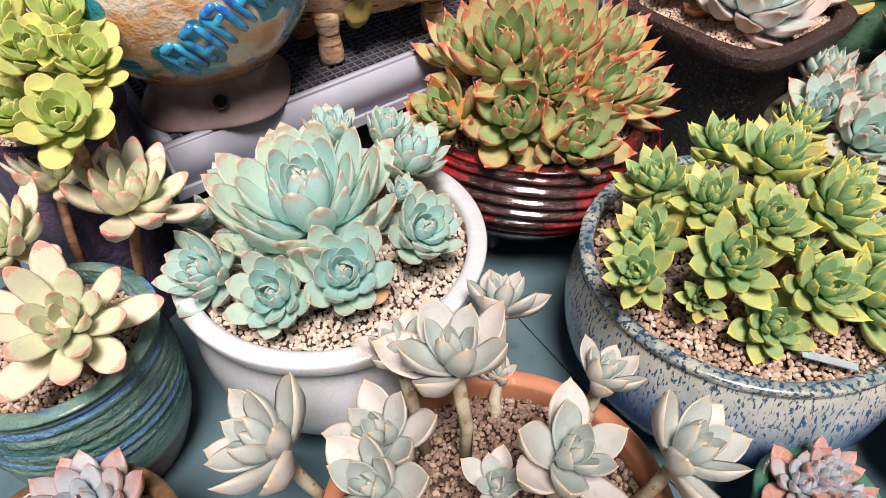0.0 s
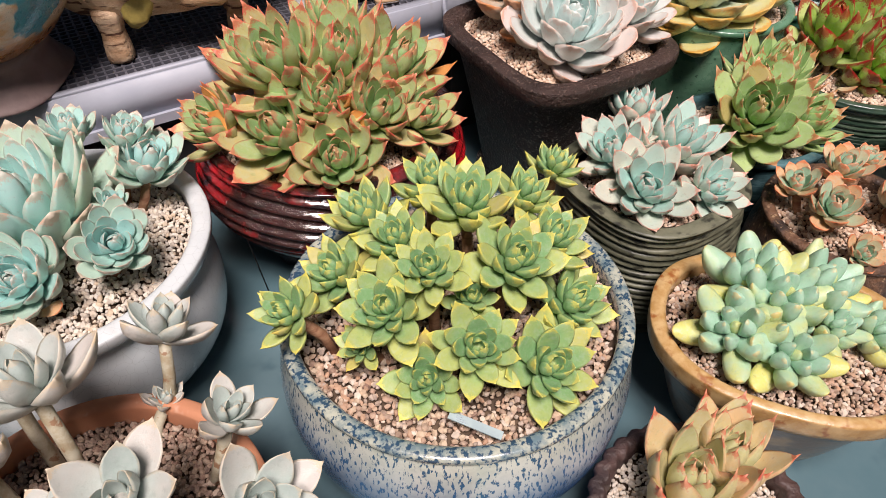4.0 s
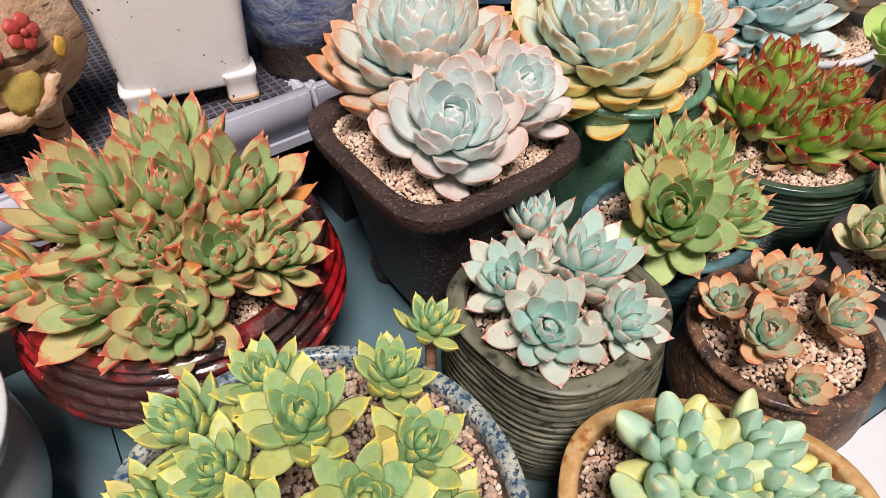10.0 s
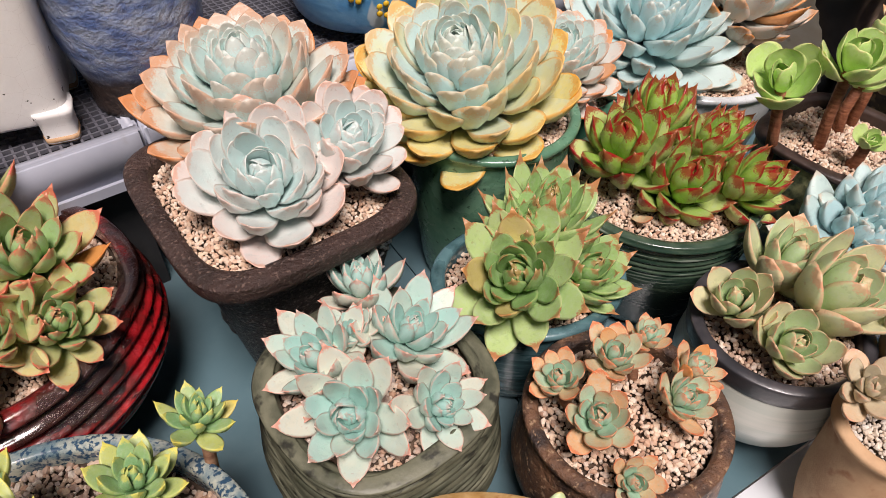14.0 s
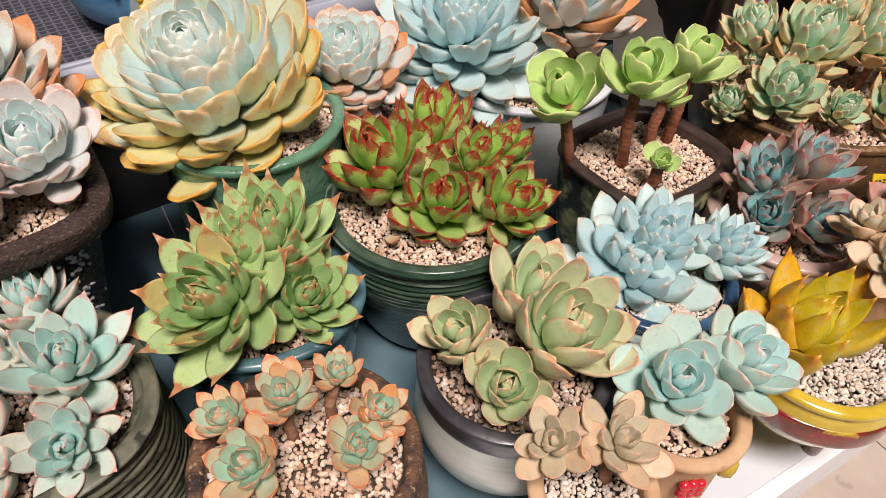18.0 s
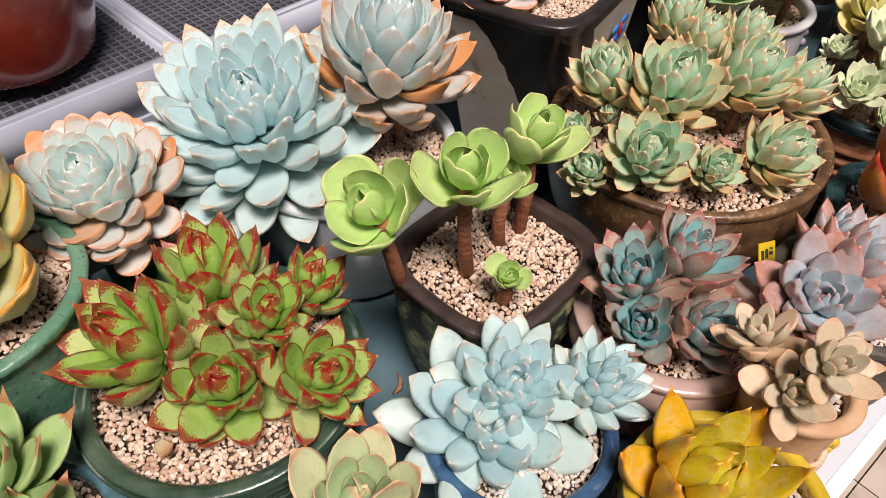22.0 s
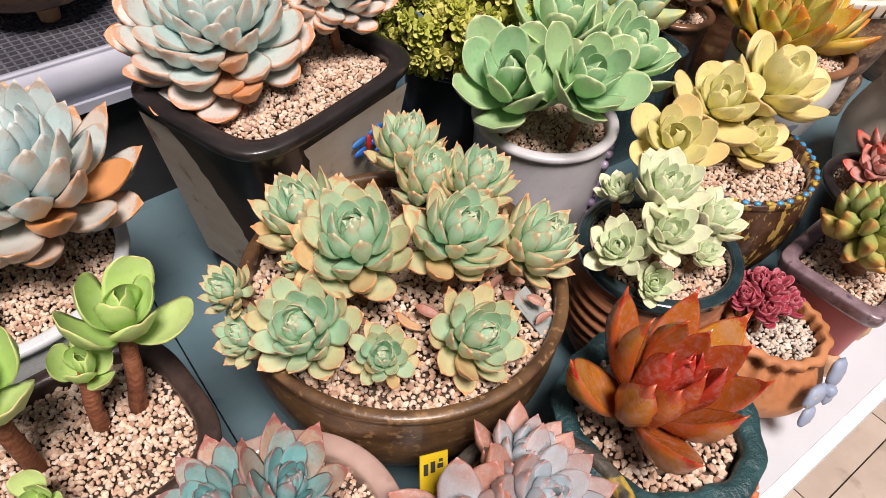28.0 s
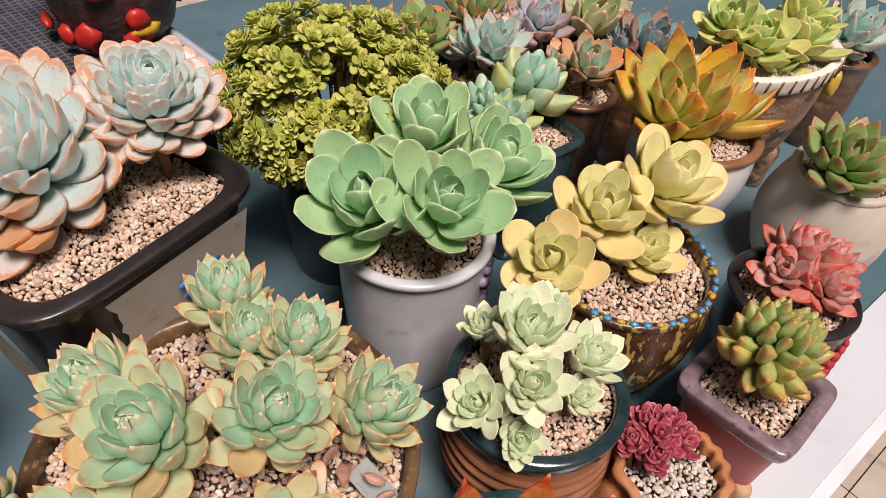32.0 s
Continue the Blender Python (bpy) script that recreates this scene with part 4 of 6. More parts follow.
UMBER = surf("umber_glaze", (0.09, 0.04, 0.02), (0.20, 0.10, 0.05), 25, 0.3, (1, 1, 3), c3=(0.40, 0.24, 0.10), c3_scale=25, c3_at=(0.58, 0.7), coat=0.5)
pot("oval_pot", "oval brown pot with a thick ochre rim", (0.654, 0.084), [(0.055, 0.0), (0.064, 0.02), (0.080, 0.07), (0.092, 0.112)], 0.112, UMBER, OCHRE, wall=0.008, lip=0.004, n=2.3, sx=1.08, sy=0.84, turn=-22, stones=MIXED, stone=0.0025, stone_label="pink-brown gravel in the oval pot", rim_label="ochre speckled rim", rim_tall=0.012)
plant("graptoveria", "plump bean-leaved succulent, pale green turning yellow", (0.652, 0.082), 0.103,
      [(0.624, 0.110, 0.166, 0.036), (0.596, 0.066, 0.150, 0.034), (0.635, 0.040, 0.145, 0.031), (0.686, 0.103, 0.159, 0.033), (0.681, 0.067, 0.143, 0.021), (0.721, 0.069, 0.134, 0.024), (0.649, 0.078, 0.139, 0.019), (0.642, 0.086, 0.164, 0.029)], BEAN, 0.5, (0, -0.25), seed=17, share=1.0)
BARKD = surf("dark_bark_clay", (0.035, 0.022, 0.022), (0.085, 0.05, 0.045), 50, 0.45, bump=1.0, bump_scale=120, dist=0.003, coat=0.2)
pot("flower_pot", "low dark pot with a braided bark-like rim", (0.556, -0.044), [(0.050, 0.0), (0.062, 0.02), (0.072, 0.05), (0.072, 0.075)], 0.075, BARKD, lip=0.005, stones=PALE, stone_label="grey gravel in the dark bark-like pot", push=lambda a, z: 0.0016 * math.sin(34 * a + z * 300) if z > 0.06 else 0.0, seg=140)
plant("echeveria", "peach-coloured echeveria with red-tipped stiff leaves", (0.556, -0.04), 0.068, [(0.546, -0.028, 0.111, 0.047), (0.576, -0.012, 0.115, 0.034)], PEACH, 0.3, (0, -0.2), seed=18, share=1.0)
ROUGHB = surf("rough_brown_clay", (0.035, 0.022, 0.018), (0.17, 0.085, 0.045), 45, 0.55, c3=(0.34, 0.22, 0.13), c3_scale=230, c3_at=(0.58, 0.68), bump=1.0, bump_scale=240, dist=0.003, coat=0.2)
pot("flower_pot", "round brown pot with a rough dark body", (0.765, 0.214), [(0.050, 0.0), (0.060, 0.008), (0.077, 0.045), (0.078, 0.075), (0.071, 0.112)], 0.112, ROUGHB, wall=0.008, stones=BEIGE, stone=0.0027, stone_label="cream gravel in the round brown pot")
plant("graptoveria", "small blush-edged green rosettes on short brown stems", (0.765, 0.214), 0.104,
      [(0.715, 0.231, 0.143, 0.021), (0.755, 0.234, 0.159, 0.023), (0.733, 0.194, 0.145, 0.026), (0.815, 0.223, 0.145, 0.020), (0.748, 0.155, 0.123, 0.018), (0.789, 0.252, 0.150, 0.017), (0.799, 0.202, 0.140, 0.023)], BLUSH, 0.35, (0, -0.25), seed=19, share=0.95)

# ---- the green pots ----
URN = surf("celadon_glaze", (0.07, 0.18, 0.11), (0.14, 0.28, 0.18), 14, 0.25, c3=(0.04, 0.10, 0.06), c3_scale=170, c3_at=(0.62, 0.70), bump=0.4, bump_scale=150, dist=0.003, coat=0.5)
pot("flower_pot", "tall green-glazed pitted pot", (0.722, 0.497), [(0.060, 0.0), (0.066, 0.01), (0.074, 0.09), (0.078, 0.185)], 0.185, URN, stones=BEIGE, stone_label="beige gravel in the tall green pot")
plant("echeveria", "huge honey-edged echeveria rosette with a blue-white heart", (0.70, 0.50), 0.178, [(0.686, 0.494, 0.262, 0.090)], HONEY, 0.0, (-0.2, -0.36), seed=20, share=1.0)
pot("flower_pot", "dark green pot behind the tall one", (0.835, 0.595), [(0.040, 0.0), (0.048, 0.05), (0.052, 0.14)], 0.14, GREENP, stones=BEIGE, stone_label="beige gravel in the dark green pot")
plant("echeveria", "pale silvery echeveria with orange lower leaves", (0.815, 0.575), 0.135, [(0.806, 0.560, 0.222, 0.056)], DAWN, 0.0, (-0.05, -0.35), seed=21, share=0.9)
LAGOON = surf("lagoon_glaze", (0.03, 0.07, 0.08), (0.10, 0.20, 0.22), 22, 0.25, (1, 1, 5), c3=(0.16, 0.32, 0.40), c3_scale=30, c3_at=(0.55, 0.7), coat=0.6, bump=0.2)
pot("flower_pot", "dark teal pot with a pale blue streaked rim", (0.727, 0.352), [(0.046, 0.0), (0.054, 0.02), (0.062, 0.07), (0.066, 0.115)], 0.115, LAGOON, sx=1.2, stones=BEIGE, stone_label="beige gravel in the dark teal pot")
plant("echeveria", "bright green echeveria rosettes with sharp red spines", (0.727, 0.34), 0.107, [(0.700, 0.304, 0.172, 0.050), (0.745, 0.370, 0.185, 0.046), (0.772, 0.324, 0.150, 0.038), (0.722, 0.355, 0.178, 0.034)], SPINE, 0.45, (-0.05, -0.3), seed=22, share=1.0)
MOSS = surf("moss_glaze", (0.02, 0.045, 0.03), (0.08, 0.12, 0.08), 18, 0.25, (1, 1, 7), c3=(0.22, 0.27, 0.22), c3_scale=50, c3_stretch=(0.4, 0.4, 8), c3_at=(0.58, 0.7), coat=0.5, low=(0.008, 0.014, 0.010), low_at=(0.07, 0.095))
pot("bowl", "dark moss-green bowl with a thin ribbed rim", (0.873, 0.432), [(0.060, 0.0), (0.072, 0.02), (0.088, 0.08), (0.091, 0.11), (0.090, 0.135)], 0.135, MOSS, wall=0.008, rings=18, push=lambda a, z: 0.0010 * math.sin(z * 1100) if z > 0.1 else 0.0, stones=BEIGE, stone_label="pink-beige gravel in the moss-green bowl")
plant("echeveria", "cup-shaped green echeveria with deep red leaf tips", (0.873, 0.432), 0.127,
      [(0.822, 0.429, 0.205, 0.050), (0.878, 0.476, 0.208, 0.046), (0.876, 0.392, 0.182, 0.047), (0.940, 0.377, 0.182, 0.040), (0.913, 0.426, 0.198, 0.032), (0.946, 0.455, 0.186, 0.030)], EMBER, 0.45, (0, -0.25), seed=23, share=1.0)

# ---- the striped pot and its small neighbours ----
STRIPE = surf("striped_glaze", (0.62, 0.62, 0.56), (0.50, 0.54, 0.48), 9, 0.3, (0.3, 0.3, 10), c3=(0.34, 0.40, 0.36), c3_scale=12, c3_stretch=(0.3, 0.3, 12), c3_at=(0.56, 0.7), coat=0.5, bump=0.15)
COAL = surf("coal_rim", (0.03, 0.03, 0.035), (0.06, 0.055, 0.06), 40, 0.35, coat=0.3)
pot("flower_pot", "white-striped pot with a black rim on stubby feet", (0.913, 0.270), [(0.050, 0.026), (0.062, 0.032), (0.072, 0.06), (0.070, 0.09), (0.067, 0.115)], 0.115, STRIPE, COAL, feet=3, foot_size=(0.012, 0.026), foot_material=surf("taupe_clay", (0.28, 0.22, 0.18), (0.36, 0.29, 0.24), 40, 0.7), foot_r=0.8, stones=MIXED, stone=0.0027, stone_label="orange-brown gravel in the striped pot", rim_label="black rim", rim_tall=0.012)
plant("echeveria", "cream-green echeveria with pink-edged broad leaves", (0.913, 0.270), 0.107, [(0.869, 0.277, 0.148, 0.030), (0.899, 0.234, 0.139, 0.031), (0.948, 0.263, 0.161, 0.045), (0.938, 0.313, 0.149, 0.040)], CREAM, 0.4, (0, -0.3), seed=24, share=1.0)
BISQUE = surf("bisque_clay", (0.48, 0.29, 0.16), (0.58, 0.38, 0.22), 35, 0.75, c3=(0.40, 0.20, 0.10), c3_scale=60, c3_at=(0.58, 0.72), bump=0.5)
pot("flower_pot", "small tan clay pot", (0.940, 0.166), [(0.026, 0.0), (0.034, 0.04), (0.037, 0.12)], 0.12, BISQUE, stones=PALE, stone_label="white gravel in the small tan pot")
plant("graptopetalum", "two fawn and green rosettes on thick short stems", (0.936, 0.17), 0.112, [(0.910, 0.177, 0.165, 0.025), (0.956, 0.174, 0.165, 0.028)], FAWN, 0.3, (0, -0.35), seed=25, share=1.0)
vase = pot("flower_pot", "tan clay pot with a red clay flower on its side", (1.018, 0.215), [(0.030, 0.0), (0.036, 0.03), (0.038, 0.08), (0.042, 0.115)], 0.115, BISQUE, stones=BEIGE, stone_label="beige gravel in the tan clay pot")
bm = bmesh.new()
for k in range(9):
    blob(bm, (0.0055 * (k % 3) - 0.008, -0.0415, 0.080 + 0.0055 * (k // 3)), (0.0042, 0.0035, 0.0042), k, levels=2)
part("clay_flower", bm, surf("red_glaze", (0.55, 0.02, 0.03), (0.40, 0.01, 0.02), 40, 0.15, coat=0.6), vase, "glossy red clay flower")
part("clay_leaf", blob(bmesh.new(), (0.028, -0.030, 0.088), (0.007, 0.006, 0.013), 3), surf("mustard_glaze", (0.60, 0.42, 0.04), (0.48, 0.32, 0.03), 60, 0.4), vase, "mustard-yellow clay leaf")
plant("echeveria", "mint-blue echeveria with rounded powdery leaves", (1.03, 0.222), 0.108, [(1.012, 0.220, 0.150, 0.042), (1.068, 0.229, 0.153, 0.037)], MINT, 0.35, (0.0, -0.4), seed=26, share=1.0)
NAVY = surf("navy_glaze", (0.02, 0.05, 0.11), (0.05, 0.12, 0.22), 25, 0.2, coat=0.7, bump=0.15)
pot("flower_pot", "dark blue glazed pot with white gravel", (1.050, 0.346), [(0.040, 0.0), (0.050, 0.02), (0.060, 0.06), (0.061, 0.11)], 0.11, NAVY, stones=PALE, stone_label="white gravel in the dark blue pot")
plant("pachyphytum", "powder-blue echeveria rosettes with plump leaves", (1.05, 0.345), 0.102, [(1.027, 0.340, 0.142, 0.057), (1.112, 0.341, 0.148, 0.031), (1.048, 0.355, 0.158, 0.040)], CHALK, 0.35, (0, -0.35), seed=27, share=1.0)
YG = surf("yellow_glaze", (0.52, 0.36, 0.02), (0.64, 0.48, 0.06), 25, 0.16, (1, 1, 3), c3=(0.26, 0.12, 0.015), c3_scale=24, c3_stretch=(1, 1, 2.4), c3_at=(0.58, 0.68), coat=0.9, bump=0.1)
yellow = pot("flower_pot", "glossy yellow and dark red pot on three brown legs", (1.154, 0.262), [(0.034, 0.040), (0.050, 0.046), (0.064, 0.070), (0.064, 0.088), (0.060, 0.105)], 0.105, YG, feet=3, foot_size=(0.009, 0.040), foot_material=UMBER, foot_r=0.95, stones=PALE, stone_label="pale gravel in the yellow pot")
part("glaze_band", lathe(smooth_profile([(0.0600, 0.0615), (0.0648, 0.068), (0.0660, 0.074), (0.0660, 0.084), (0.0645, 0.088), (0.060, 0.0885)], 4), 72, push=lambda a, z: 0.0004 * math.sin(7 * a)), surf("red_brown_band", (0.24, 0.012, 0.012), (0.10, 0.03, 0.012), 40, 0.16, (1, 1, 3), c3=(0.50, 0.36, 0.04), c3_scale=45, c3_at=(0.60, 0.68), coat=0.9), yellow, "dark red glaze band")
plant("echeveria", "golden-yellow echeveria with a green heart and stiff leaves", (1.142, 0.272), 0.097, [(1.146, 0.272, 0.136, 0.050)], GOLD, 0.0, (0.05, -0.2), seed=28, share=1.0)
tanpot = pot("flower_pot", "little tan clay pot with a braided band and a yellow flower", (1.226, 0.304), [(0.024, 0.0), (0.028, 0.04), (0.031, 0.09), (0.034, 0.14)], 0.14, BISQUE, stones=PALE, stone=0.0027, stone_label="grey-white gravel in the little tan pot")
bm = bmesh.new()
for k in range(10):
    blob(bm, (0.006 + 0.026 * math.cos(-1.9 + 0.16 * k), 0.032 * math.sin(-1.9 + 0.16 * k), 0.082 + 0.002 * math.sin(k)), (0.0042, 0.003, 0.007), k, levels=1)
part("braid", bm, surf("cream_braid", (0.66, 0.50, 0.36), (0.58, 0.40, 0.30), 50, 0.6), tanpot, "cream clay braid")
bm = bmesh.new()
for k in range(6):
    blob(bm, (0.024 + 0.006 * math.cos(k * 1.05), -0.024, 0.088 + 0.006 * math.sin(k * 1.05)), (0.0045, 0.0025, 0.0045), k, levels=1)
part("clay_flower", bm, surf("yellow_clay", (0.70, 0.48, 0.04), (0.60, 0.40, 0.03), 60, 0.4), tanpot, "yellow clay flower")
plant("graptopetalum", "pinkish-tan ghost plant rosettes hanging over a little pot", (1.218, 0.304), 0.134, [(1.201, 0.336, 0.173, 0.025), (1.198, 0.287, 0.168, 0.026), (1.219, 0.287, 0.190, 0.024), (1.246, 0.300, 0.175, 0.024)], FAWN, 0.6, (0, -0.2), seed=29, share=0.85)

# ---- the lime pot, the lilac pot, the silver pot ----
BARKG = surf("crusted_green_clay", (0.07, 0.11, 0.06), (0.52, 0.52, 0.26), 60, 0.5, c3=(0.03, 0.035, 0.035), c3_scale=40, c3_at=(0.48, 0.6), bump=1.0, bump_scale=110, dist=0.003)
MAUVE = surf("mauve_brown_rim", (0.030, 0.019, 0.016), (0.062, 0.038, 0.030), 40, 0.45, bump=0.6, coat=0.3)
pot("square_pot", "soft-square pot with a crusted green bark surface", (1.080, 0.476), [(0.050, 0.0), (0.058, 0.02), (0.066, 0.08), (0.068, 0.135)], 0.135, BARKG, MAUVE, n=3.4, turn=28, sx=1.05, sy=0.96, wall=0.010, lip=0.003, stones=BEIGE, stone=0.0024, stone_label="pink-beige gravel in the crusted green pot", rim_label="brown-mauve rim", seg=96)
plant("aeonium", "lime-green aeonium with round leaves on red-brown stems", (1.070, 0.476), 0.127, [(0.982, 0.468, 0.222, 0.043), (1.050, 0.464, 0.239, 0.040), (1.123, 0.508, 0.226, 0.038), (1.096, 0.492, 0.197, 0.023), (1.070, 0.425, 0.168, 0.017)], LIME, 0.45, (0, -0.25), seed=30, share=1.0, stem_size=0.0055, stems=RUSTSTEM)
LILACG = surf("lilac_glaze", (0.46, 0.32, 0.27), (0.54, 0.40, 0.34), 25, 0.25, c3=(0.36, 0.22, 0.18), c3_scale=30, coat=0.6, low=(0.16, 0.02, 0.02), low_at=(0.06, 0.085), bump=0.15)
pot("flower_pot", "lilac-rimmed glossy pot with a dark red lower half", (1.194, 0.398), [(0.044, 0.0), (0.054, 0.02), (0.070, 0.075), (0.075, 0.095), (0.071, 0.115)], 0.115, LILACG, wall=0.012, lip=0.003, stones=BEIGE, stone_label="beige gravel in the lilac pot")
plant("echeveria", "dusky blue-green echeveria with purple-red leaf edges", (1.18, 0.392), 0.107, [(1.157, 0.409, 0.164, 0.033), (1.203, 0.405, 0.176, 0.034), (1.149, 0.377, 0.143, 0.031), (1.196, 0.361, 0.142, 0.030)], DUSK, 0.45, (0, -0.25), seed=31, share=1.0)
pot("bowl", "white bowl mostly hidden under two silver rosettes", (1.000, 0.640), [(0.065, 0.0), (0.075, 0.02), (0.092, 0.09), (0.095, 0.14)], 0.14, CRACKLE, stones=BEIGE, stone_label="pink-beige gravel in the half-hidden white bowl")
plant("echeveria", "great silver-blue echeveria with long pointed leaves", (0.955, 0.62), 0.132, [(0.925, 0.612, 0.232, 0.086)], SILVER, 0.0, (-0.05, -0.4), seed=32, share=1.0)
plant("echeveria", "silver-blue echeveria with orange-brown lower leaves", (1.04, 0.64), 0.132, [(1.052, 0.635, 0.265, 0.074)], SILVERTAN, 0.0, (0.12, -0.25), seed=33, share=1.0)
WICKER = surf("black_yellow_bark", (0.04, 0.035, 0.03), (0.09, 0.08, 0.06), 40, 0.5, (1, 1, 0.5), c3=(0.52, 0.36, 0.06), c3_scale=40, c3_stretch=(1, 1, 2), c3_at=(0.58, 0.66), bump=1.0, bump_scale=120, dist=0.003)
pot("flower_pot", "black pot with yellow bark-like streaks", (1.348, 0.378), [(0.048, 0.0), (0.056, 0.02), (0.064, 0.07), (0.063, 0.11)], 0.11, WICKER, stones=PALE, stone_label="pale gravel in the black and yellow pot")
plant("graptoveria", "pinkish-grey echeveria with reddish outer leaves", (1.325, 0.378), 0.102, [(1.283, 0.358, 0.149, 0.044), (1.348, 0.374, 0.157, 0.040), (1.346, 0.407, 0.152, 0.030)], LILAC, 0.45, (0, -0.25), seed=34, share=1.0)

# ---- the big brown bowl and the black painted pot ----
TENMOKU = surf("brown_bowl_glaze", (0.075, 0.040, 0.020), (0.17, 0.095, 0.042), 30, 0.4, (1, 1, 2), c3=(0.28, 0.17, 0.08), c3_scale=160, c3_at=(0.56, 0.68), bump=0.4, bump_scale=220, coat=0.3)
pot("bowl", "wide shallow brown-glazed bowl of clustered rosettes", (1.300, 0.566), [(0.060, 0.0), (0.074, 0.012), (0.108, 0.055), (0.122, 0.10), (0.123, 0.145)], 0.145, TENMOKU, wall=0.008, lip=0.002, stones=BEIGE, stone=0.0028, stone_label="orange-beige gravel in the wide brown bowl", dome=0.010)
plant("echeveria", "cluster of jade-green echeveria rosettes with tan-pink tips", (1.292, 0.562), 0.14,
      [(1.225, 0.598, 0.211, 0.040), (1.259, 0.545, 0.228, 0.046), (1.337, 0.540, 0.225, 0.041), (1.405, 0.546, 0.197, 0.037), (1.215, 0.500, 0.194, 0.039), (1.266, 0.474, 0.180, 0.024), (1.336, 0.476, 0.182, 0.036), (1.176, 0.524, 0.163, 0.024),
       (1.169, 0.543, 0.190, 0.020), (1.318, 0.639, 0.233, 0.032), (1.328, 0.604, 0.224, 0.033), (1.363, 0.590, 0.229, 0.032), (1.235, 0.551, 0.195, 0.013), (1.220, 0.572, 0.175, 0.014)], JADE, 0.5, (0, -0.25), seed=35)
BLACKP = surf("black_painted_clay", (0.012, 0.010, 0.011), (0.028, 0.022, 0.022), 25, 0.4, c3=(0.07, 0.04, 0.028), c3_scale=30, c3_at=(0.6, 0.75), coat=0.4, bump=0.2)
PANEL = surf("cream_panel", (0.84, 0.79, 0.70), (0.76, 0.68, 0.56), 18, 0.6, (1, 1, 2), c3=(0.42, 0.28, 0.18), c3_scale=40, c3_at=(0.6, 0.75), bump=0.3)
painted = pot("square_pot", "black square pot with cream panels and a painted blue dragonfly", (1.228, 0.742), [(0.055, 0.024), (0.060, 0.03), (0.068, 0.10), (0.080, 0.18), (0.088, 0.222)], 0.222, BLACKP, BLACKP, n=5.0, sx=1.10, sy=0.86, turn=40, wall=0.011, lip=0.005, feet=4, foot_size=(0.016, 0.024), foot_r=1.0, stones=BEIGE, stone=0.0023,
              stone_label="pink-beige gravel in the black painted pot", seg=96, rim_tall=0.003)
for turn_, wide, off_, first, last in ((0, 0.080, 0.0745, (-0.46, -0.60), (0.95, 0.96)), (-90, 0.060, 0.0955, (-0.96, -0.96), (0.92, -0.35))):
    bm = bmesh.new()
    rng = random.Random(6)
    rows = []
    for k in range(25):
        u = k / 24
        z = 0.045 + u * 0.162
        q = off_ * (0.776 + 0.224 * (z - 0.06) / 0.16) + 0.0030
        w = wide * (0.74 + 0.26 * u)
        x0 = first[0] + (first[1] - first[0]) * u + (rng.uniform(-0.04, 0.04) if turn_ == 0 else 0)
        x1 = last[0] + (last[1] - last[0]) * u ** 1.6 + (rng.uniform(-0.05, 0.05) if turn_ else 0)
        rows.append([bm.verts.new(((x0 + (x1 - x0) * f) * w, -q, z)) for f in (0, 0.25, 0.5, 0.75, 1.0)])
    for lo, hi in zip(rows, rows[1:]):
        for k in range(4):
            bm.faces.new((lo[k], lo[k + 1], hi[k + 1], hi[k]))
    bmesh.ops.solidify(bm, geom=bm.faces, thickness=0.002)
    part("panel", bm, PANEL, painted, "cream panel", at=Matrix.Rotation(radians(turn_), 4, "Z"), smooth=False)
bm = bmesh.new()
for dx, dz, wx, wz in ((-0.011, 0.007, 0.010, 0.004), (0.010, 0.009, 0.010, 0.004), (-0.010, -0.004, 0.008, 0.004), (0.010, -0.002, 0.008, 0.004), (0.004, -0.017, 0.006, 0.004), (0.014, -0.013, 0.005, 0.003)):
    blob(bm, (0.024 + dx, -0.0765, 0.172 + dz), (wx, 0.0015, wz), levels=2)
part("dragonfly", bm, surf("cobalt_paint", (0.02, 0.12, 0.50), (0.05, 0.22, 0.58), 60, 0.4), painted, "small painted blue dragonfly")
part("dragonfly_body", blob(bmesh.new(), (0.024, -0.0772, 0.173), (0.003, 0.0016, 0.009), 2), surf("red_paint", (0.50, 0.03, 0.03), (0.40, 0.02, 0.02), 60, 0.4), painted, "red painted dragonfly body")
plant("echeveria", "large pale echeveria with orange-edged thick leaves", (1.195, 0.72), 0.215, [(1.180, 0.734, 0.298, 0.070)], DAWN, 0.0, (-0.1, -0.5), seed=36, share=1.0)
plant("echeveria", "blue-white echeveria with orange-red lower leaves", (1.275, 0.765), 0.215, [(1.286, 0.780, 0.305, 0.047)], DAWN, 0.0, (0.15, -0.35), seed=37, share=1.0)

# ---- last stretch ----
WHITEG = surf("grey_white_glaze", (0.58, 0.58, 0.60), (0.66, 0.66, 0.68), 20, 0.3, c3=(0.40, 0.38, 0.46), c3_scale=18, c3_at=(0.62, 0.75), coat=0.5, bump=0.2)
greypot = pot("flower_pot", "grey-white glazed straight pot with lilac grapes", (1.468, 0.724), [(0.050, 0.0), (0.056, 0.02), (0.063, 0.09), (0.066, 0.165)], 0.165, WHITEG, stones=BEIGE, stone_label="pink-beige gravel in the grey-white pot")
plant("aeonium", "large apple-green rosettes with thin pale leaf edges", (1.470, 0.716), 0.157, [(1.419, 0.709, 0.229, 0.054), (1.479, 0.673, 0.242, 0.046), (1.544, 0.724, 0.236, 0.047), (1.489, 0.769, 0.250, 0.046)], APPLE, 0.4, (0, -0.3), seed=38, share=1.0)
bm = bmesh.new()
rng = random.Random(14)
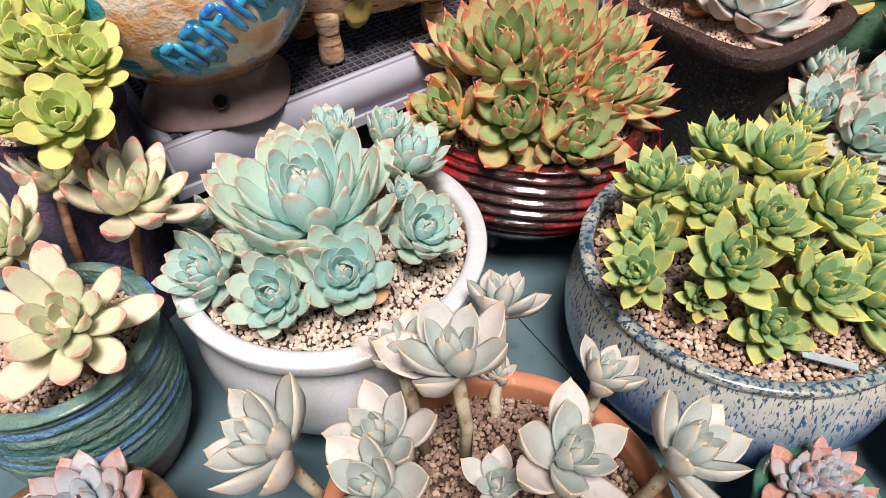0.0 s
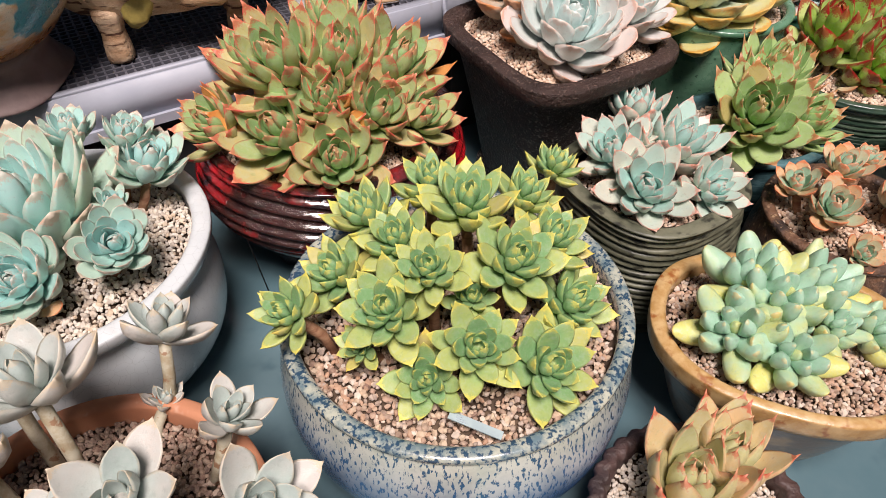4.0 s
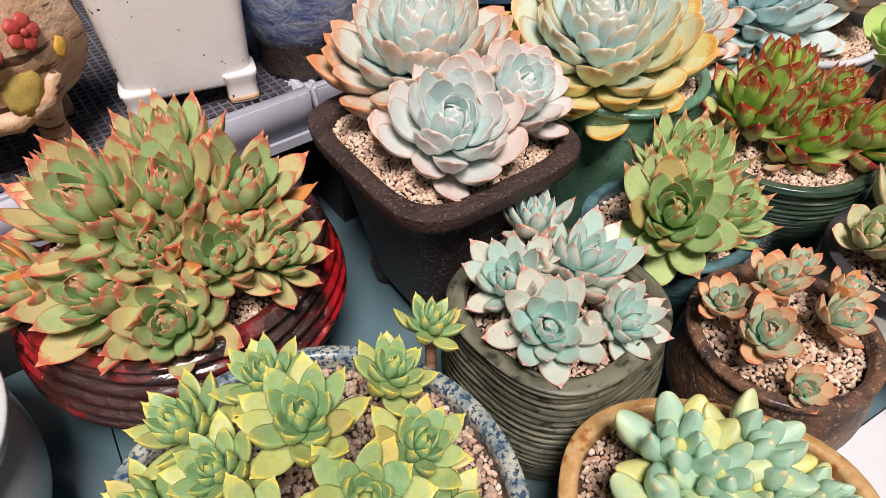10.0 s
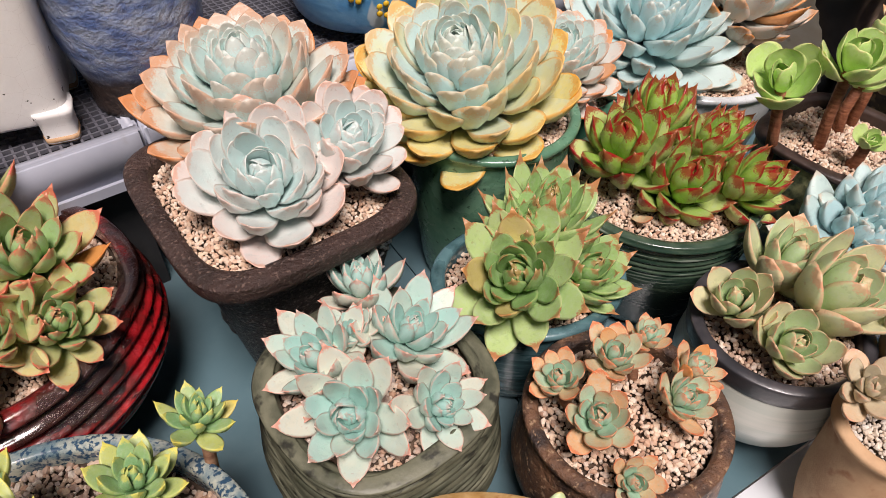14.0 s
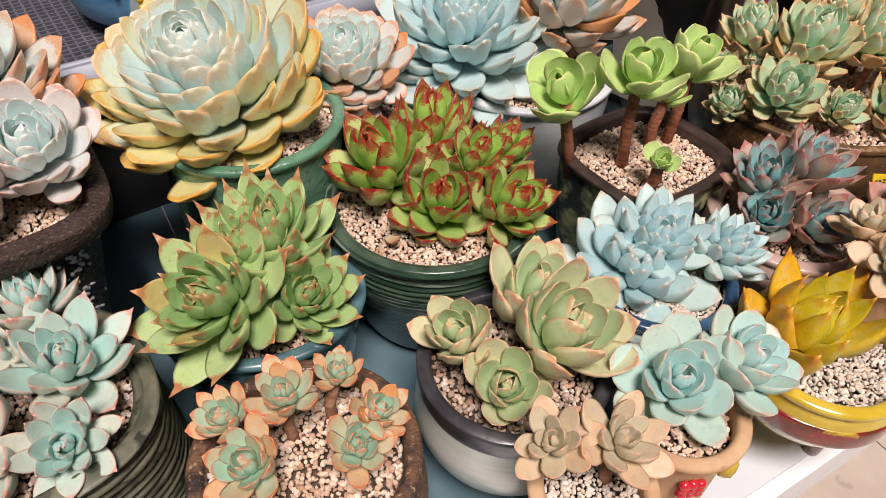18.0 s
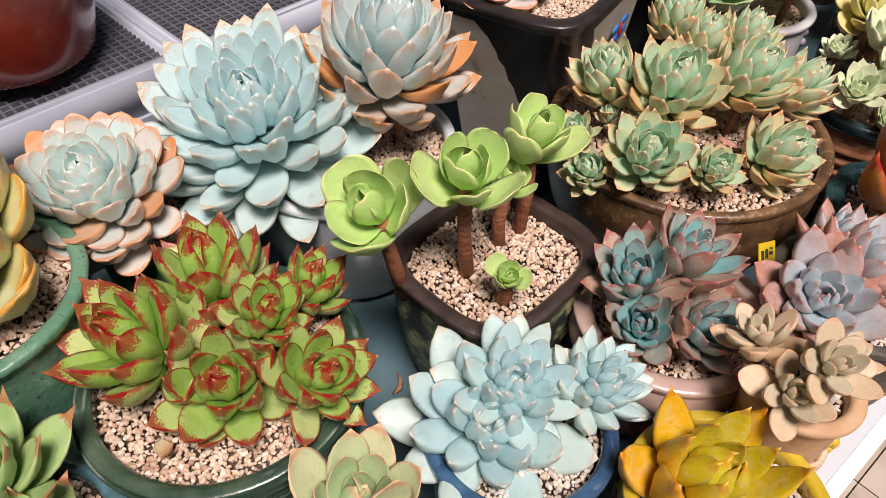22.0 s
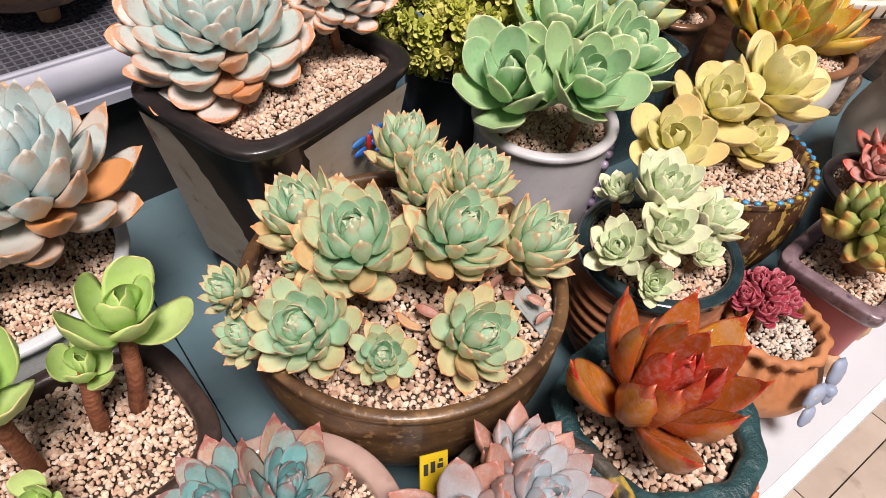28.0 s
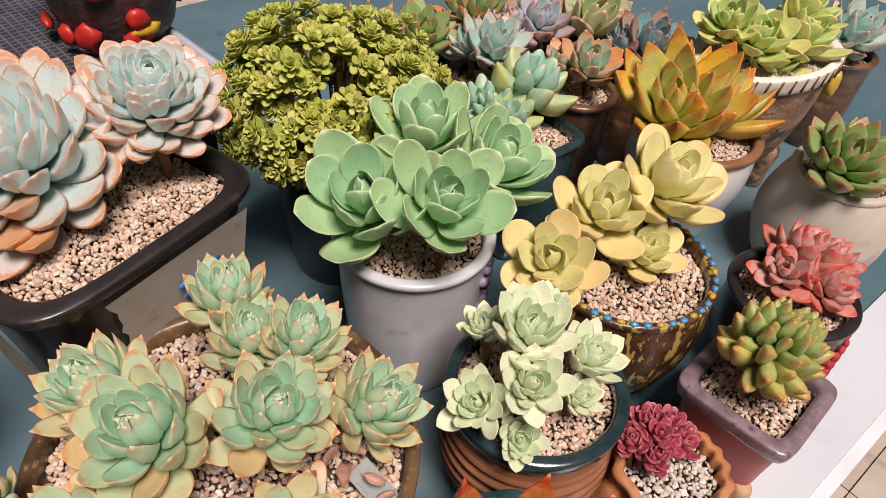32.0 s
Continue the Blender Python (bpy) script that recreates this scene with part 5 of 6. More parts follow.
for k in range(22):
    a, z = -0.52 + rng.gauss(0, 0.14), 0.112 + rng.gauss(0, 0.020)
    q = 0.064 + (z - 0.09) * 0.04
    blob(bm, (q * math.cos(a), q * math.sin(a), z), (0.0048, 0.0048, 0.0048), k, 0.1, 2)
part("grape_relief", bm, surf("lilac_grape_glaze", (0.26, 0.19, 0.32), (0.38, 0.32, 0.44), 60, 0.3, coat=0.4), greypot, "lilac grape relief")
RIBBED = surf("ribbed_terracotta", (0.30, 0.12, 0.06), (0.42, 0.18, 0.09), 25, 0.55, c3=(0.10, 0.05, 0.04), c3_scale=30, c3_stretch=(1, 1, 4), c3_at=(0.58, 0.7), bump=0.3)
INK = surf("ink_glaze", (0.015, 0.03, 0.035), (0.03, 0.055, 0.06), 30, 0.15, coat=0.8)
pot("flower_pot", "ribbed terracotta pot with a glossy black-green rim", (1.523, 0.572), [(0.048, 0.0), (0.058, 0.02), (0.068, 0.06), (0.066, 0.10), (0.066, 0.13)], 0.13, RIBBED, INK, rings=14, push=lambda a, z: 0.0024 * math.sin(z * 520) if z < 0.105 else 0.0, stones=BEIGE, stone_label="beige gravel in the ribbed pot", rim_label="glossy black-green rim", rim_tall=0.005)
plant("graptosedum", "pale variegated cream-green rosettes", (1.512, 0.568), 0.122, [(1.496, 0.537, 0.190, 0.027), (1.508, 0.573, 0.205, 0.032), (1.459, 0.543, 0.173, 0.025), (1.558, 0.560, 0.174, 0.026), (1.487, 0.521, 0.149, 0.019), (1.542, 0.540, 0.155, 0.017), (1.486, 0.607, 0.175, 0.018), (1.535, 0.60, 0.19, 0.02)], IVORY, 0.5, (0, -0.25), seed=39, share=1.0)
COCO = surf("coconut_shell", (0.045, 0.020, 0.010), (0.11, 0.05, 0.022), 40, 0.35, c3=(0.46, 0.31, 0.08), c3_scale=170, c3_stretch=(1, 1, 0.35), c3_at=(0.54, 0.58), coat=0.3, bump=0.6)
coco = pot("bowl", "dark coconut-shell bowl with yellow strokes and a beaded blue rim", (1.648, 0.667), [(0.040, 0.0), (0.056, 0.018), (0.074, 0.06), (0.080, 0.10), (0.077, 0.14)], 0.14, COCO, lip=0.002, stones=BEIGE, stone=0.0027, stone_label="pink-beige gravel in the coconut bowl")
BEADB = surf("blue_bead", (0.05, 0.24, 0.50), (0.12, 0.40, 0.62), 90, 0.25, coat=0.4)
BEADY = surf("yellow_bead", (0.56, 0.40, 0.06), (0.44, 0.30, 0.05), 90, 0.3)
bead = [mesh_of("bead", blob(bmesh.new(), (0, 0, 0), (0.0042, 0.0030, 0.0022), k, levels=1), mt) for k, mt in ((1, BEADB), (2, BEADY))]
for k in range(44):
    a = k * 2 * math.pi / 44
    part("bead", bead[1 if k % 3 == 2 else 0], None, coco, at=pose(0.0755 * math.cos(a), 0.0755 * math.sin(a), 0.1435, 0, 0, math.degrees(a) + 90))
plant("echeveria", "butter-yellow echeveria with soft round leaves", (1.640, 0.675), 0.132, [(1.622, 0.684, 0.204, 0.045), (1.700, 0.700, 0.212, 0.052), (1.552, 0.640, 0.195, 0.040), (1.659, 0.658, 0.168, 0.033)], BUTTER, 0.4, (0, -0.3), seed=40, share=1.0)
PETROL = surf("petrol_rock", (0.015, 0.045, 0.05), (0.03, 0.085, 0.09), 40, 0.4, bump=1.0, bump_scale=90, dist=0.004)
rockpot = pot("flower_pot", "rough petrol-green rock-like pot with orange coral at its foot", (1.461, 0.436), [(0.052, 0.0), (0.064, 0.02), (0.072, 0.06), (0.070, 0.105)], 0.105, PETROL, lip=0.006, wall=0.011, push=lambda a, z: 0.002 * math.sin(5 * a) + 0.0012 * math.sin(13 * a + 40 * z), stones=BEIGE, stone=0.0033, stone_label="coarse tan gravel in the rock-like pot")
bm = bmesh.new()
rng = random.Random(9)
for k in range(70):
    blob(bm, (0.042 + rng.gauss(0, 0.010), -0.061 + rng.gauss(0, 0.007), rng.uniform(0.030, 0.098)), (0.004, 0.004, 0.004), k, 0.3, 1)
part("coral", bm, surf("orange_coral", (0.66, 0.20, 0.08), (0.56, 0.14, 0.05), 60, 0.6), rockpot, "orange knobbly coral")
plant("echeveria", "glossy rust-red echeveria with upright pointed leaves", (1.450, 0.425), 0.097, [(1.449, 0.426, 0.178, 0.058)], RUST, 0.0, (0.05, -0.2), seed=41, share=1.0)
CLAYO = surf("orange_clay", (0.42, 0.16, 0.06), (0.54, 0.24, 0.10), 35, 0.6, c3=(0.28, 0.09, 0.03), c3_scale=50, c3_at=(0.56, 0.7), bump=0.5)
sack = pot("flower_pot", "orange clay pot shaped like a gathered sack with a blue bow", (1.612, 0.502), [(0.034, 0.012), (0.049, 0.021), (0.056, 0.043), (0.047, 0.066), (0.039, 0.077), (0.041, 0.088)], 0.088, CLAYO, wall=0.005, feet=4, foot_size=(0.013, 0.014), foot_r=1.05, rings=8, push=lambda a, z: 0.0034 * math.sin(15 * a + 2 * math.sin(3 * a)) * max(0.0, 1 - abs(z - 0.076) / 0.024), stones=PALE, stone=0.0027, stone_label="grey-white gravel in the sack-shaped pot", seg=110)
bm = bmesh.new()
for at, sz in (((-0.015, 0, 0.010), (0.015, 0.005, 0.012)), ((0.015, 0.002, 0.016), (0.012, 0.005, 0.017)), ((0, -0.003, 0.009), (0.006, 0.006, 0.006)), ((-0.017, 0.0, -0.014), (0.011, 0.004, 0.011)), ((0.016, 0.002, -0.010), (0.008, 0.004, 0.013))):
    blob(bm, at, sz, 2, 0.2)
bow = part("bow", bm, surf("blue_bow_paint", (0.28, 0.34, 0.46), (0.34, 0.40, 0.52), 60, 0.5, c3=(0.72, 0.58, 0.10), c3_scale=210, c3_at=(0.66, 0.69)), sack, "pale blue clay bow with yellow dots", at=pose(0.022, -0.0560, 0.058, -12, 0, 20) @ Matrix.Scale(1.0, 4))
ROSEP = surf("rose_paint", (0.40, 0.10, 0.11), (0.48, 0.15, 0.15), 14, 0.45, (1, 1, 2), c3=(0.30, 0.07, 0.08), c3_scale=30, bump=0.15)
MAUVER = surf("mauve_rim_glaze", (0.17, 0.115, 0.13), (0.28, 0.20, 0.22), 60, 0.3, c3=(0.10, 0.07, 0.09), c3_scale=60, coat=0.4)
pot("square_pot", "rose-pink square pot with a mauve-grey rim", (1.7155, 0.5445), [(0.033, 0.012), (0.037, 0.016), (0.041, 0.055), (0.046, 0.099)], 0.099, ROSEP, MAUVER, n=8.0, turn=27, wall=0.008, lip=0.005, feet=4, foot_size=(0.008, 0.012), foot_r=1.15, foot_material=BISQUE, stones=BEIGE, stone=0.0025, stone_label="beige gravel in the rose-pink pot", seg=96, rim_label="mauve-grey rim", rim_tall=0.008)
plant("pachyphytum", "olive-green succulent with many plump bean leaves on a thick stem", (1.706, 0.545), 0.09, [(1.718, 0.540, 0.186, 0.040)], GRAPE, 0.0, (0.2, -0.15), seed=42, share=1.0, stem_size=0.009)
red_sedum = base("sedum", "tiny dark red sedum with small shiny leaves", "succulent", Matrix.Translation((1.604, 0.508, 0.080)))
TINY = Kind("tiny_red", ((0.40, 0.06, 0.09), (0.34, 0.03, 0.06), (0.50, 0.20, 0.22)), 12, (76, 10), 0.45, 0.5, look_args=dict(rim=0.3, tip=0.2), wide=0.6, tip=0.5, thick=0.2, cup=0.1)
rng = random.Random(12)
for k in range(20):
    a, q = rng.uniform(0, 6.28), 0.030 * math.sqrt(rng.random())
    p = Vector((q * math.cos(a) - 0.004, q * math.sin(a) * 0.6 + 0.010, 0.030 + rng.uniform(-0.004, 0.036) * (1 - q / 0.040)))
    rosette(red_sedum, p, (p.x * 16, p.y * 16 - 0.2, 1), 0.0135, TINY, rng, 0.9)
    part("stem", tube([(p.x * 0.7, p.y * 0.7, -0.004), p - Vector((0, 0, 0.004))], [0.0016, 0.0014], 6), STEM, red_sedum)
knit = pot("flower_pot", "black pot wrapped in a red knitted band", (1.806, 0.622), [(0.040, 0.0), (0.050, 0.02), (0.057, 0.06), (0.056, 0.11)], 0.11, BLACKP, stones=BEIGE, stone_label="beige gravel in the black pot with a red band")
bm = bmesh.new()
for i in range(4):
    for k in range(30):
        a = -2.3 + 3.0 * k / 29
        blob(bm, (0.0595 * math.cos(a), 0.0595 * math.sin(a), 0.045 + i * 0.011 + 0.003 * (k % 2)), (0.0035, 0.0035, 0.0055), k, 0.2, 1)
part("knitted_band", bm, surf("red_wool", (0.48, 0.05, 0.05), (0.40, 0.03, 0.04), 80, 0.8), knit, "red knitted band")
plant("graptoveria", "coral-red and grey-mauve small rosettes", (1.812, 0.622), 0.102, [(1.825, 0.646, 0.153, 0.036), (1.844, 0.629, 0.150, 0.033), (1.783, 0.626, 0.145, 0.028), (1.825, 0.599, 0.140, 0.029)], ROSE, 0.5, (0, -0.2), seed=43, share=1.0)
STONEW = surf("sand_glaze", (0.50, 0.44, 0.36), (0.58, 0.52, 0.44), 14, 0.4, (1, 1, 2), c3=(0.42, 0.36, 0.28), c3_scale=22, bump=0.15, coat=0.2)
pot("flower_pot", "sand-coloured rounded pot with a narrow mouth", (1.955, 0.742), [(0.042, 0.0), (0.060, 0.02), (0.072, 0.07), (0.064, 0.11), (0.052, 0.135)], 0.135, STONEW, stones=MIXED, stone_label="brown gravel in the sand-coloured pot")
plant("echeveria", "olive-green pointed rosettes with dark tips", (1.94, 0.73), 0.127, [(1.926, 0.722, 0.184, 0.052), (1.965, 0.75, 0.175, 0.035)], OLIVE, 0.3, (0, -0.25), seed=44, share=1.0)
RIMW = surf("brown_lip", (0.20, 0.09, 0.04), (0.28, 0.14, 0.07), 40, 0.4)
pot("flower_pot", "white pot with a brown lip and faint blue scrolls", (1.808, 0.818), [(0.034, 0.0), (0.044, 0.04), (0.066, 0.11), (0.066, 0.16)], 0.16, surf("scrolled_glaze", (0.78, 0.78, 0.76), (0.83, 0.83, 0.81), 20, 0.3, c3=(0.36, 0.42, 0.50), c3_scale=45, c3_at=(0.62, 0.66), coat=0.5), RIMW, stones=BEIGE, stone_label="pink-beige gravel in the white scrolled pot")
plant("echeveria", "amber-yellow echeveria with stiff pointed leaves", (1.80, 0.818), 0.152, [(1.764, 0.814, 0.216, 0.080), (1.831, 0.830, 0.205, 0.072)], AMBER, 0.35, (0, -0.25), seed=45, share=1.0)
pot("square_pot", "glossy black square pot", (1.628, 0.868), [(0.036, 0.0), (0.042, 0.03), (0.050, 0.15)], 0.15, INK, n=5.0, turn=20, stones=BEIGE, stone_label="pink-beige gravel in the black square pot")
plant("pachyphytum", "pale green plump rosettes in a black pot", (1.620, 0.872), 0.142, [(1.648, 0.889, 0.217, 0.040), (1.605, 0.860, 0.190, 0.030), (1.577, 0.882, 0.195, 0.027)], BEAN, 0.4, (0, -0.3), seed=46, share=1.0)

# the yellow-green bush
bush_pot = pot("flower_pot", "plain black plastic pot under a yellow-green bush", (1.430, 0.880), [(0.050, 0.0), (0.058, 0.06), (0.064, 0.15)], 0.15, BLACKP, stones=None)
SPRIG = leaf_mat("sprig_leaf", (0.48, 0.52, 0.08), (0.58, 0.56, 0.13), (0.60, 0.54, 0.14), rim=0.2, tip=0.2)
bush = base("sedum_bush", "dense yellow-green sedum bush of tiny rosettes", "succulent", Matrix.Translation((1.430, 0.870, 0.145)))
leafv = leaf_mesh("sprig", SPRIG, coarse=True, wide=0.62, thick=0.10, tip=0.5, widest=0.68, bend=0.1, neck=0.3)
rng = random.Random(21)
heads = []
for k in range(14):
    bm = bmesh.new()
    lay = bm.loops.layers.uv.new("leaf")
    for i in range(15):
        s = (i + 0.5) / 15
        m = Matrix.Rotation(i * 2.4 + k, 4, "Z") @ Matrix.Translation((0, 0, -0.35 * s)) @ Matrix.Rotation(radians(72 - 66 * s), 4, "X") @ Matrix.Scale(0.45 + 0.5 * s, 4)
        seen = len(bm.verts)
        bm.from_mesh(leafv)
        bm.verts.ensure_lookup_table()
        for v in bm.verts[seen:]:
            v.co = m @ v.co
    heads.append(mesh_of("sprig", bm, SPRIG))
for k in range(300):
    a, u = rng.uniform(0, 6.28), rng.random()
    d = Vector((math.cos(a) * math.sqrt(1 - u * u), math.sin(a) * math.sqrt(1 - u * u), u * 1.0 - 0.18)).normalized()
    lump = 0.86 + 0.2 * noise.noise(d * 2.6)
    p = Vector((d.x * 0.128, d.y * 0.105, d.z * 0.110 + 0.055)) * lump * rng.uniform(0.88, 1.04)
    ob = part("sprig", heads[k % 14], None, bush, at=Matrix.Translation(p) @ (d + Vector((rng.gauss(0, 0.25), rng.gauss(0, 0.25) - 0.15, 0.25))).to_track_quat("Z", "Y").to_matrix().to_4x4() @ Matrix.Scale(rng.uniform(0.012, 0.018), 4))
    ob.color = (rng.random(), 0, 0, 1)
bm = bmesh.new()
lay = bm.loops.layers.uv.new("leaf")
for k in range(190):
    a, u = rng.uniform(0, 6.28), rng.uniform(-0.15, 1.0)
    d = Vector((math.cos(a) * math.sqrt(1 - u * u), math.sin(a) * math.sqrt(1 - u * u), u))
    p = Vector((d.x * 0.105, d.y * 0.086, d.z * 0.085 + 0.050)) * rng.uniform(0.75, 1.0)
    m = Matrix.Translation(p) @ (d + Vector((rng.gauss(0, 0.3), rng.gauss(0, 0.3), 0.25))).to_track_quat("Z", "Y").to_matrix().to_4x4() @ Matrix.Scale(rng.uniform(0.012, 0.017), 4)
    seen = len(bm.verts)
    bm.from_mesh(heads[k % 14])
    bm.verts.ensure_lookup_table()
    for v in bm.verts[seen:]:
        v.co = m @ v.co
thick_ = part("inner_foliage", bm, SPRIG, bush)
thick_.color = (0.2, 0, 0, 1)
bm = bmesh.new()
for k in range(40):
    a, u = rng.uniform(0, 6.28), rng.random()
    d = Vector((math.cos(a) * math.sqrt(1 - u * u), math.sin(a) * math.sqrt(1 - u * u), u))
    tube([(0.02 * d.x, 0.02 * d.y, -0.002), (d.x * 0.05, d.y * 0.04, d.z * 0.04 + 0.03), (d.x * 0.09, d.y * 0.075, d.z * 0.075 + 0.045)], [0.0022, 0.0018, 0.0014], 5, bm)
part("stem_tangle", bm, STEM, bush)

# back row
rng = random.Random(31)
for k, (x, y, z, r, kd, words) in enumerate(((1.637, 0.988, 0.200, 0.041, FROST, "grey-green"), (1.736, 0.938, 0.190, 0.037, BLUSH, "pink-edged"), (1.718, 1.038, 0.200, 0.040, LILAC, "mauve"), (1.785, 1.029, 0.200, 0.043, CREAM, "cream-green"),
                                            (1.840, 0.975, 0.190, 0.044, DUSK, "dusky red-green"), (1.562, 1.032, 0.200, 0.043, OLIVE, "olive-green"), (1.50, 1.03, 0.200, 0.040, SPINE, "green spiny"), (2.145, 0.961, 0.190, 0.047, FROST, "pale grey"), (1.66, 1.09, 0.2, 0.045, RUDDY, "red-edged"))):
    pot("flower_pot", "small dark pot in the back row", (x, y + 0.012), [(0.030, 0.0), (0.038, 0.05), (0.043, 0.14)], 0.14, (BARKD, UMBER, BLACKP)[k % 3], stones=BEIGE, stone_label="beige gravel in a small dark back-row pot", seed=k)
    plant("echeveria", words + " echeveria rosettes in a dark back-row pot", (x, y + 0.012), 0.132, [(x, y, z, r), (x + 0.03, y + 0.02, z - 0.012, r * 0.7), (x - 0.028, y + 0.025, z - 0.01, r * 0.75)], kd, 0.4, (0, -0.25), seed=50 + k, share=0.8)
DRIFT = surf("driftwood_clay", (0.24, 0.13, 0.07), (0.42, 0.27, 0.16), 35, 0.6, c3=(0.10, 0.05, 0.03), c3_scale=40, c3_at=(0.5, 0.62), bump=1.0, bump_scale=100, dist=0.004)
boat = pot("planter", "boat-shaped driftwood planter with a stitched cream rim", (1.955, 0.912), [(0.040, 0.05), (0.052, 0.08), (0.062, 0.13), (0.066, 0.19)], 0.19, DRIFT, PANEL, sx=1.55, turn=12, stones=PALE, stone_label="white gravel in the driftwood planter", rim_tall=0.012, rim_label="cream stitched rim", feet=4, foot_size=(0.018, 0.05), foot_r=0.9)
for k in range(40):
    a = 2 * math.pi * k / 40
    part("stitch", tube([(0.0705 * 1.55 * math.cos(a), 0.0705 * math.sin(a), 0.176), (0.071 * 1.55 * math.cos(a + 0.03), 0.071 * math.sin(a + 0.03), 0.192)], [0.0016, 0.0012], 5), UMBER, boat)
part("ornament", blob(bmesh.new(), (0.075, -0.052, 0.155), (0.010, 0.006, 0.018), 5, 0.4), surf("gilt_yellow", (0.66, 0.46, 0.05), (0.55, 0.36, 0.04), 60, 0.4), boat, "yellow clay ornament")
plant("sedum", "bright green sedum rosettes filling a planter", (1.955, 0.905), 0.18, [(1.886, 0.921, 0.240, 0.036), (1.917, 0.895, 0.230, 0.044), (1.988, 0.897, 0.230, 0.046), (1.944, 0.881, 0.205, 0.033), (2.010, 0.925, 0.240, 0.039)], CITRON, 0.4, (0, -0.2), seed=61, share=1.0)

# ---- pots on the crates ----
ON = 0.195
MAJOLICA = surf("majolica_glaze", (0.76, 0.70, 0.60), (0.64, 0.34, 0.14), 34, 0.28, (1, 1, 1.6), c3=(0.03, 0.27, 0.38), c3_scale=20, c3_at=(0.51, 0.54), bump=1.0, bump_scale=110, dist=0.004, coat=0.7, low=(0.34, 0.14, 0.04), low_at=(0.058, 0.068))
FOOTC = surf("brown_stoneware", (0.20, 0.14, 0.135), (0.26, 0.19, 0.18), 40, 0.7, bump=0.3)
jar = pot("jar", "large jar with rough blue and ochre glaze, brown foot", (-0.012, 0.350), [(0.050, 0.036), (0.074, 0.050), (0.101, 0.090), (0.108, 0.14), (0.085, 0.21)], 0.21, MAJOLICA, stones=BEIGE, stone_label="beige gravel in the large blue jar", stand=ON)
part("foot", lathe(smooth_profile([(0.066, 0.0), (0.067, 0.003), (0.060, 0.012), (0.052, 0.028), (0.054, 0.042), (0.0, 0.044)], 4), 40, 3.0), FOOTC, jar, "unglazed brown foot")
# shallow cup; the hole's darkness is in its colour
part("drain_hole", lathe([(0, -0.004), (0.0045, -0.004), (0.0045, 0.002), (0.006, 0.003), (0.0065, 0.0), (0.006, -0.003)], 16), VOID, jar, at=pose(0.012, -0.0590, 0.022, 62, 0, 8))
GLYPH = surf("cobalt_relief", (0.01, 0.10, 0.52), (0.04, 0.42, 0.66), 60, 0.2, coat=0.8, bump=0.6, bump_scale=160)
jar_side = smooth_profile([(0.050, 0.036), (0.074, 0.050), (0.101, 0.090), (0.108, 0.14), (0.085, 0.21)], 5)


def on_jar(u, v):
    """A point on the jar's wall, u along the slanting band of raised strokes and v across it."""
    z = 0.128 + 0.60 * u + 0.80 * v
    r = float(np.interp(z, [q[1] for q in jar_side], [q[0] for q in jar_side]))
    a = -0.92 + (0.80 * u - 0.60 * v) / 0.10
    return (r * math.cos(a), r * math.sin(a), z)


for k in range(7):
    u0 = (k - 3.6) * 0.021
    bar = (0.002, -0.006, 0.006)[k % 3]
    for (ua, va), (ub, vb) in (((-0.006, -0.017), (-0.006, 0.017)), ((0.006, -0.016), (0.007, 0.016)), ((-0.006, 0.016), (0.007, 0.017)), ((-0.006, bar), (0.006, bar + 0.002))):
        line = [on_jar(u0 + ua + (ub - ua) * i / 5, va + (vb - va) * i / 5) for i in range(6)]
        part("relief", tube(line, [0.0022, 0.0034, 0.0037, 0.0036, 0.0034, 0.0020], 8), GLYPH, jar, "cobalt-blue raised stroke")
LOG = surf("carved_log_clay", (0.46, 0.27, 0.15), (0.70, 0.52, 0.36), 18, 0.6, (1, 1, 3), c3=(0.11, 0.05, 0.03), c3_scale=40, c3_stretch=(0.6, 0.6, 3), c3_at=(0.57, 0.62), bump=1.0, bump_scale=100, dist=0.003)
log = pot("planter", "carved clay log planter with leaf and flower reliefs on stub legs", (0.136, 0.442), [(0.030, 0.034), (0.052, 0.042), (0.066, 0.080), (0.066, 0.120), (0.058, 0.155)], 0.16, LOG, sx=1.65, turn=24, stones=BEIGE, stone_label="beige gravel in the carved log planter", stand=ON, push=lambda a, z: 0.002 * math.sin(9 * a + 50 * z))
for x, y in ((-0.060, -0.036), (0.058, -0.034), (-0.06, 0.03), (0.066, 0.03)):
    part("leg", lathe(smooth_profile([(0, 0), (0.012, 0.0), (0.0125, 0.015), (0.011, 0.03), (0.014, 0.05), (0, 0.055)], 3), 16, push=lambda a, z: 0.0008 * math.sin(4 * a)), LOG, log, at=Matrix.Translation((x, y, 0)))
